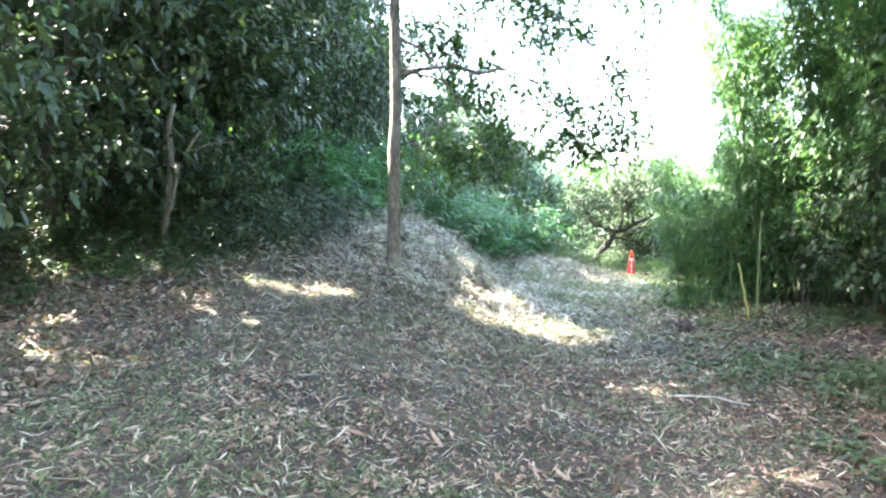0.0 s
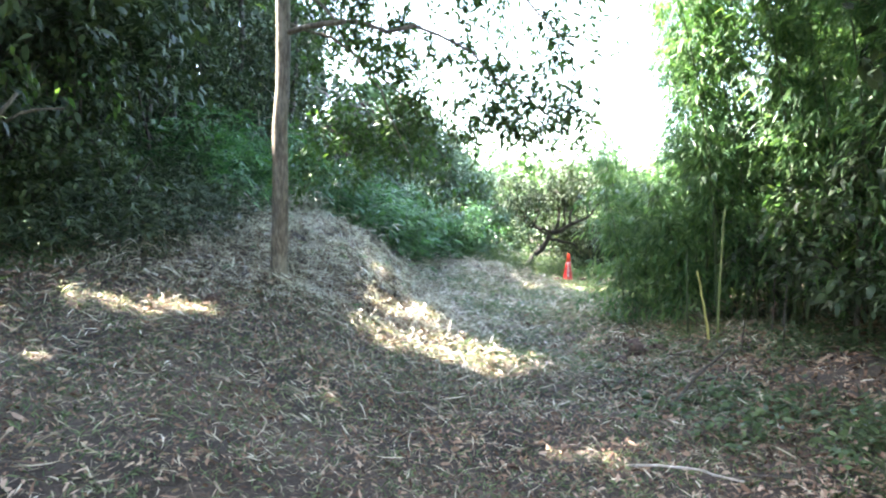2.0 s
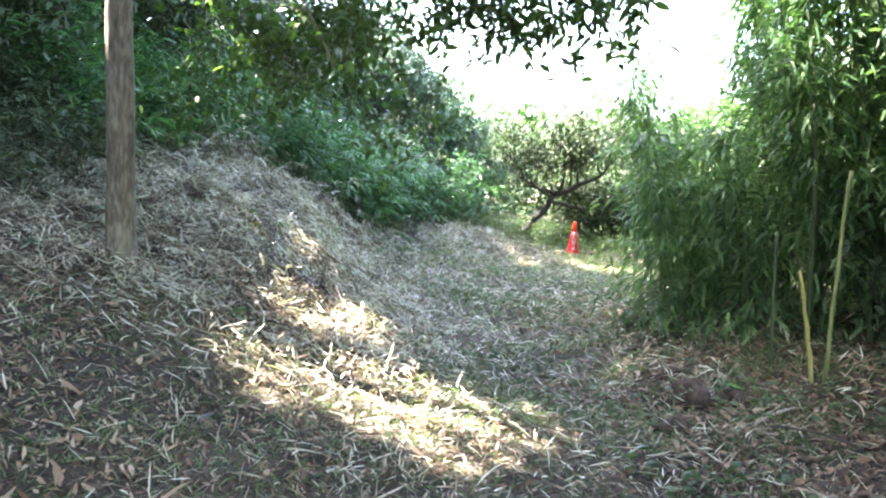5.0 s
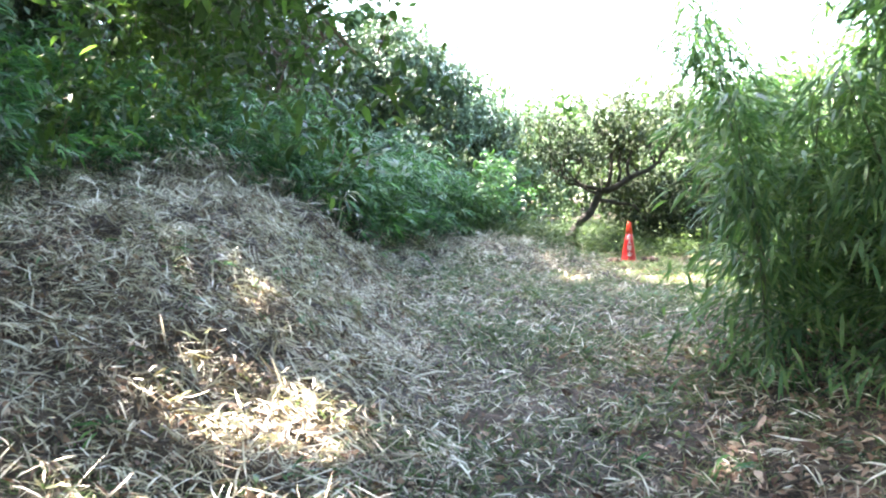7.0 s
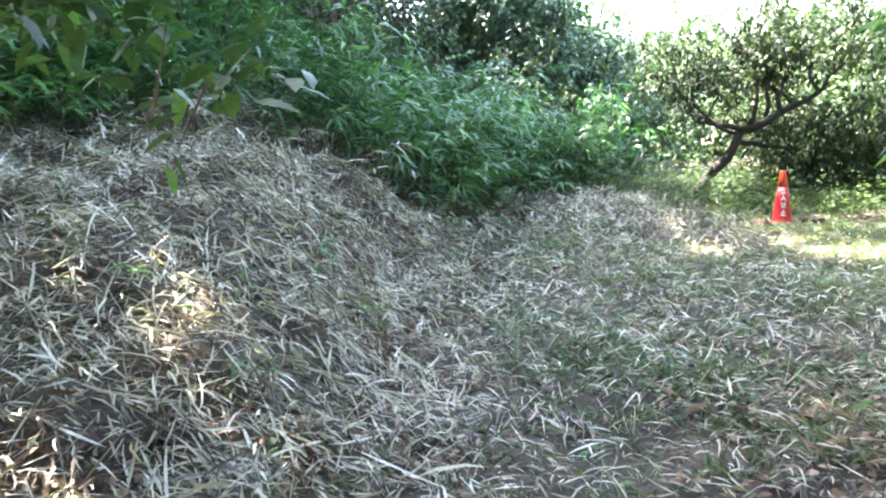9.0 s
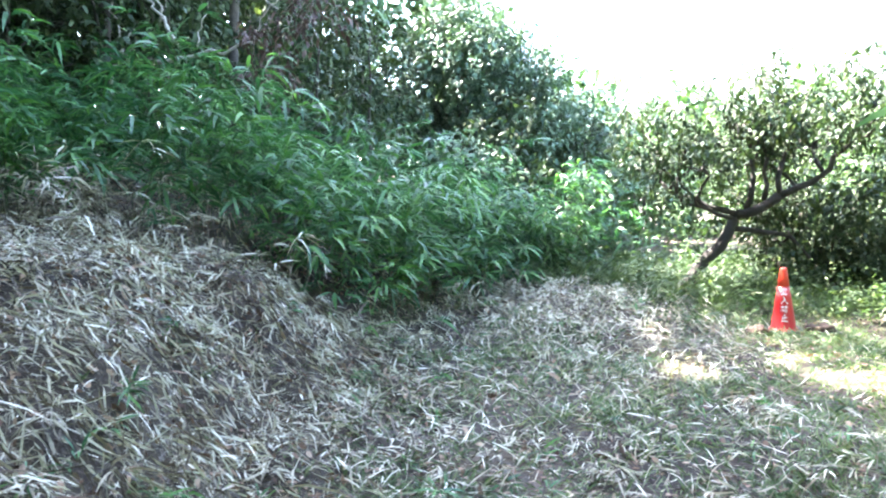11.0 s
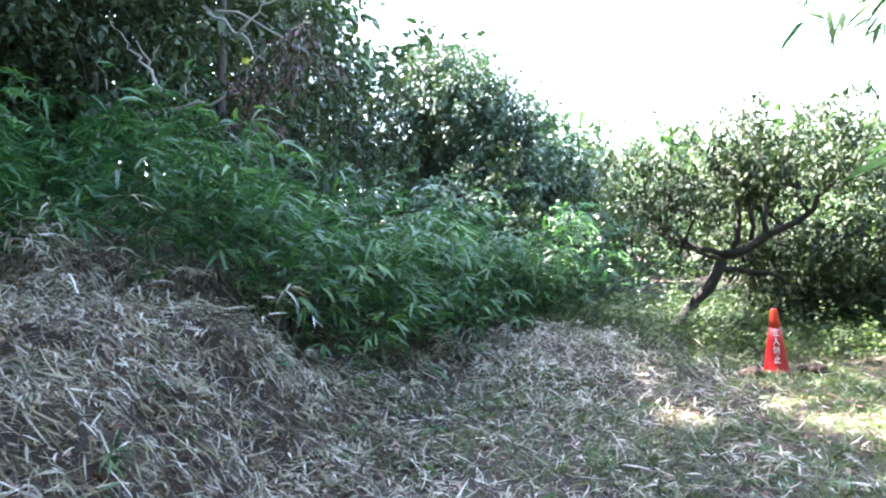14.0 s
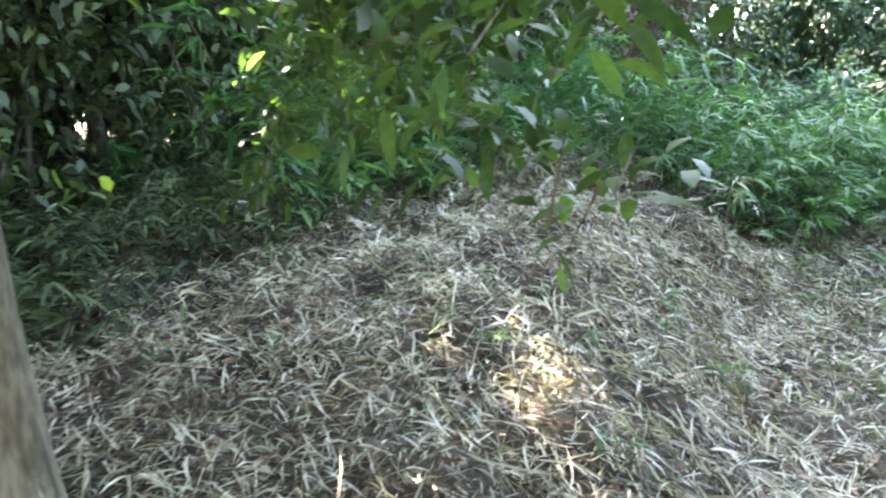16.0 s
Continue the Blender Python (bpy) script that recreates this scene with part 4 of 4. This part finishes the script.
kinds = [bamboo("bamboo", LABEL, foot(4.7, 10.3), 4.4, 0.7, radians(160), 190, 0.13, 0.1),
         bamboo("bamboo", LABEL, foot(5.2, 9.2), 6.0, 1.1, radians(150), 230, 0.14, 0.12),
         bamboo("bamboo", LABEL, foot(4.15, 11.6), 2.6, 0.55, radians(140), 165, 0.13, 0.08),
         bamboo("bamboo", LABEL, foot(3.8, 10.9), 1.9, 0.4, radians(200), 140, 0.14, 0.03)]
bamboo("bamboo", "green bamboo bent far over the path", foot(5.25, 12.9), 3.3, 1.35, radians(180), 90, 0.14, 0.35)
bamboo("bamboo", "pale green bamboo with its leafy tip hanging over path", foot(5.3, 13.4), 2.75, 1.75, radians(209), 70, 0.13, 0.6)
for i in range(62):
    y = rng.uniform(6.0, 13.6)
    deep = abs(rng.normal(0, 1.2))
    x = np.interp(y, [6.0, 8, 9.5, 10.2, 11, 12, 14.2], [5.8, 5.4, 4.85, 4.2, 4.0, 4.4, 6.1]) + deep
    if y < 9.9:
        src = kinds[int(rng.integers(2))]
    else:
        src = kinds[int(rng.integers(4)) if deep > 0.7 else int(rng.choice([2, 3, 3, 3]))]
    copy_thing(src, pose(*foot(float(x), float(y)), rng.normal(0, 3), rng.normal(0, 3), rng.uniform(-70, 60)))


# ---- dead culms, sticks and clods ----
def culm(name, label, place, end, r, mat, category="bamboo stalk"):
    top = thing(name, label, category, place)
    pts = bent((0, 0, 0), end, 0.03, 9, 0.015)
    geo = Geo().add(*tube(pts, np.linspace(r, r * 0.7, 9), 8))
    part("stalk", geo, mat, top)
    for i in (2, 4, 6):
        part("node", Geo().add(*tube([pts[i] - (0, 0, 0.006), pts[i], pts[i] + (0, 0, 0.006)], [r * 0.85, r * 1.15, r * 0.85], 8)), mat, top)
    return top


culm("yellow_bamboo_stalk", "bare yellow bamboo stalk leaning at the thicket edge", foot(4.06, 8.95), (-0.14, 0.05, 0.82), 0.016, M_CULM_YELLOW)
culm("yellow_bamboo_stalk", "bare yellow-green upright bamboo stalk at thicket edge", foot(4.14, 8.95), (0.1, 0.08, 1.5), 0.015, M_CULM_PALE)
culm("yellow_bamboo_stalk", "thin bare green bamboo stalk at the thicket edge", foot(4.0, 9.35), (-0.03, 0.05, 1.05), 0.013, M_CULM)
culm("fallen_branch", "thin dark dead branch leaning over weeds", foot(2.55, 6.75), (0.82, 0.45, 0.5), 0.013, M_BARK_DARK, "branch")
culm("fallen_branch", "pale dead stick lying on fallen leaves", foot(2.75, 7.05, -0.03), (0.8, 0.1, 0.06), 0.012, M_DEADWOOD, "branch")
for x, y, dx, dy, r in ((3.15, 7.35, 0.5, -0.12, 0.008), (2.7, 6.1, 0.35, 0.3, 0.007), (3.3, 8.35, 0.45, 0.22, 0.009), (2.35, 5.35, 0.4, -0.2, 0.007), (3.6, 7.9, -0.4, 0.2, 0.008), (3.0, 9.3, 0.42, 0.1, 0.008)):
    culm("fallen_stick", "thin brown dead stick lying among fallen leaves", foot(x, y, -0.035), (dx, dy, 0.03), r, M_BARK_DARK if r < 0.0085 else M_DEADWOOD, "stick")
for x, y, h in ((4.25, 7.9, 0.75), (4.5, 8.5, 0.9), (3.95, 8.1, 0.4)):
    culm("dead_bamboo_stalk", "thin upright dead bamboo stalk at the thicket edge", foot(x, y), (0.05, 0.04, h), 0.008, M_BARK_DARK)
culm("fallen_branch", "short pale dead stick lying on the path", foot(1.9, 5.6, -0.02), (0.5, -0.35, 0.02), 0.009, M_DEADWOOD, "branch")


def clod(x, y, r):
    ob_geo = Geo()
    bm = bmesh.new()
    bmesh.ops.create_icosphere(bm, subdivisions=3, radius=r)
    off = Vector((x * 3, y * 5, r))
    for v in bm.verts:
        v.co *= 1 + 0.6 * noise.noise(v.co / r * 1.5 + off) + 0.4 * noise.noise(v.co / r * 5 + off)
        v.co.z *= 0.75
    bm.verts.index_update()
    ob_geo.add([tuple(v.co) for v in bm.verts], [[v.index for v in f.verts] for f in bm.faces])
    bm.free()
    ob = new("earth_clod", ob_geo.mesh("earth_clod", [M_EARTH_CLOD]))
    ob.location = (x, y, float(ground_z(x, y)) + r * 0.15)
    tagged(ob, "dark brown clod of earth and roots on the ground", "clod", "clods by the thicket")


clod(3.22, 8.9, 0.15)
clod(2.82, 8.4, 0.1)
clod(3.45, 8.8, 0.09)
clod(-1.15, 8.3, 0.08)
clod(4.34, 16.5, 0.1)
clod(4.92, 16.55, 0.11)

# Forked shrub in the dark of the slope.
tree("forked_shrub", "forked leafless-stemmed shrub in dark undergrowth", foot(-3.75, 9.1), (bent((0, 0, 0), (0.12, 0.1, 1.9), 0, 7, 0.04), 0.05, 0.03),
     [(bent((0, 0, 0.25), (0.55, -0.1, 1.5), 0.1, 7, 0.08), 0.04, 0.02), (bent((0.45, -0.1, 1.2), (1.0, -0.1, 1.35), 0.05, 5, 0.08), 0.02, 0.01)],
     [((0.1, 0, 1.9), (0.5, 0.4, 0.3)), ((0.8, -0.1, 1.7), (0.45, 0.4, 0.3)), ((1.2, -0.2, 1.4), (0.4, 0.4, 0.25)), ((-0.5, 0, 2.0), (0.4, 0.4, 0.3))], (0.1, 0.04), 80, M_BARK, M_BROAD, "shrub")

# Bare and withered branches hanging over the thicket.
DX, DY = -1.6, 17.0
top = thing("dead_branch", "bare pale dead branches with withered brown leaves", "branch", (DX, DY, 0))
for a, b, sag, r in (((-0.35, 0.1, 3.35), (0.97, 0, 3.46), -0.05, 0.03), ((0.08, 0, 3.46), (-0.35, 0, 4.17), 0.03, 0.022), ((0.08, 0, 3.46), (-0.22, 0, 4.16), -0.06, 0.018), ((-0.8, 0, 3.1), (-0.5, 0, 3.65), 0.05, 0.018),
                     ((0.6, 0.1, 4.4), (1.27, 0, 3.77), 0.04, 0.022), ((0.7, 0.1, 4.4), (1.56, 0, 3.97), 0.05, 0.02), ((-0.5, 0, 3.65), (-0.3, 0, 3.68), 0.03, 0.012), ((1.0, 0, 4.1), (1.5, 0, 4.5), 0.0, 0.015), ((-0.12, 0, 3.75), (0.05, 0, 4.1), 0.03, 0.013), ((-0.6, 0, 3.4), (-0.75, 0, 4.3), 0.04, 0.012), ((0.3, 0, 3.44), (0.45, 0.05, 3.95), 0.02, 0.01), ((-0.3, 0, 4.1), (-0.5, 0, 4.4), 0.0, 0.01), ((0.9, 0.1, 3.45), (1.3, 0, 3.9), 0.05, 0.015)):
    pts = bent(a, b, sag, 8, 0.09)
    part("limb", Geo().add(*tube(pts, np.linspace(r, r * 0.4, 8), 6, 1)), M_DEADWOOD, top)
part("post", Geo().add(*tube(bent((-0.4, 0.15, float(ground_z(DX - 0.4, DY + 0.15))), (-0.35, 0.1, 3.4), 0, 6, 0.03), [0.05, 0.045, 0.04, 0.038, 0.035, 0.03], 7, 1)), M_BARK_DARK, top, "dark leafless stem")
part("withered_leaves", clump_leaves([(1.0, 0, 3.35), (1.15, 0.1, 3.1), (1.6, 0, 3.9), (1.4, 0, 3.6), (1.75, 0.1, 3.6)], [(0.25, 0.22, 0.28)] * 5, 240, 0.085, 0.034, 0.35, 0.35, (DX, DY, 0), 0.7, 0.003, 0.12), [M_DEADLEAF, M_DEADWOOD], top, "withered purplish-brown leaves")


# ---- traffic cone ----
def lathe(profile, sides=40):
    p = np.asarray(profile, float)
    a = np.arange(sides) * 2 * math.pi / sides
    V = np.stack([p[:, None, 0] * np.cos(a), p[:, None, 0] * np.sin(a), np.broadcast_to(p[:, None, 1], (len(p), sides))], -1).reshape(-1, 3)
    F = []
    for i in range(len(p) - 1):
        for j in range(sides):
            q, w = i * sides + j, i * sides + (j + 1) % sides
            F += [(q, w, w + sides), (q, w + sides, q + sides)]
    return V, np.array(F)


CX, CY = 4.62, 16.65
cone = thing("traffic_cone", "red plastic traffic cone with white vertical lettering", "traffic cone", (CX, CY, float(ground_z(CX, CY)) - 0.005))
cone.rotation_euler = (0, radians(1), radians(-12))
cone.scale = (0.88, 0.88, 0.88)
SPLIT = 0.50


def cone_r(z):
    return 0.128 - (0.128 - 0.032) * (z - 0.03) / 0.65


cone_body = part("body", Geo().add(*lathe([(0.15, 0.028), (0.148, 0.036), (0.132, 0.04), (cone_r(0.06), 0.06), (cone_r(0.2), 0.2), (cone_r(0.35), 0.35), (cone_r(SPLIT), SPLIT), (cone_r(SPLIT) - 0.01, SPLIT)])), M_CONE, cone)
part("top", Geo().add(*lathe([(cone_r(SPLIT) - 0.01, SPLIT), (cone_r(SPLIT) + 0.002, SPLIT + 0.001), (cone_r(0.6) + 0.002, 0.6), (0.035, 0.68), (0.031, 0.695), (0.022, 0.7), (0.02, 0.66)])), M_CONE_TOP, cone, "paler orange-red upper sleeve")
bm = bmesh.new()
bmesh.ops.create_cube(bm, size=1)
for v in bm.verts:
    v.co = Vector((v.co.x * 0.37, v.co.y * 0.37, v.co.z * 0.03 + 0.015))
bmesh.ops.bevel(bm, geom=bm.edges[:], offset=0.012, segments=3, affect="EDGES")
bmesh.ops.triangulate(bm, faces=bm.faces[:])
bm.verts.index_update()
part("base_plate", Geo().add([tuple(v.co) for v in bm.verts], [[v.index for v in f.verts] for f in bm.faces]), M_RUBBER, cone, "dirty dark rubber foot", False)
bm.free()

# The four signs of "no entry", one below the other, as brush strokes laid on the cone's face: x, y of both ends in a square of one.
SIGNS = (((0, .48, 0, .3), (-.34, .26, .34, .26), (-.17, .16, -.1, -.3), (.17, .16, .1, -.3), (-.42, -.38, .42, -.38)),
         ((-.12, .45, .04, .32), (.04, .32, -.06, 0), (-.06, 0, -.42, -.42), (.02, .18, .12, -.05), (.12, -.05, .44, -.42)),
         ((-.42, .32, -.04, .32), (-.23, .47, -.23, .06), (-.24, .3, -.42, .1), (-.22, .3, -.06, .14), (.04, .32, .42, .32), (.23, .47, .23, .06), (.22, .3, .06, .14), (.24, .3, .42, .1),
          (-.26, -.02, .26, -.02), (-.4, -.17, .4, -.17), (0, -.17, 0, -.47), (-.18, -.26, -.32, -.42), (.18, -.26, .32, -.42)),
         ((.02, .45, .02, -.38), (.02, .08, .36, .08), (-.26, .14, -.26, -.38), (-.44, -.38, .44, -.38)))
for i, strokes in enumerate(SIGNS):
    size, zc, wide = 0.086, 0.452 - 0.094 * i, (0.07 if len(strokes) > 8 else 0.105)
    geo = Geo()
    for x0, y0, x1, y1 in strokes:
        a, b = np.array((x0, y0)), np.array((x1, y1))
        along = (b - a) / np.linalg.norm(b - a)
        side = np.array((-along[1], along[0])) * wide / 2
        V = []
        for q in np.linspace(a - along * wide * 0.3, b + along * wide * 0.3, 5):
            for e in (q - side, q + side):
                z = zc + e[1] * size
                R = cone_r(z) + 0.003
                turn = e[0] * size * 0.85 / R - math.pi / 2
                V.append((R * math.cos(turn), R * math.sin(turn), z))
        geo.add(V, [f for j in range(0, 8, 2) for f in ((j, j + 2, j + 1), (j + 1, j + 2, j + 3))])
    part("lettering", geo, M_WHITE, cone_body, "white printed sign", False)
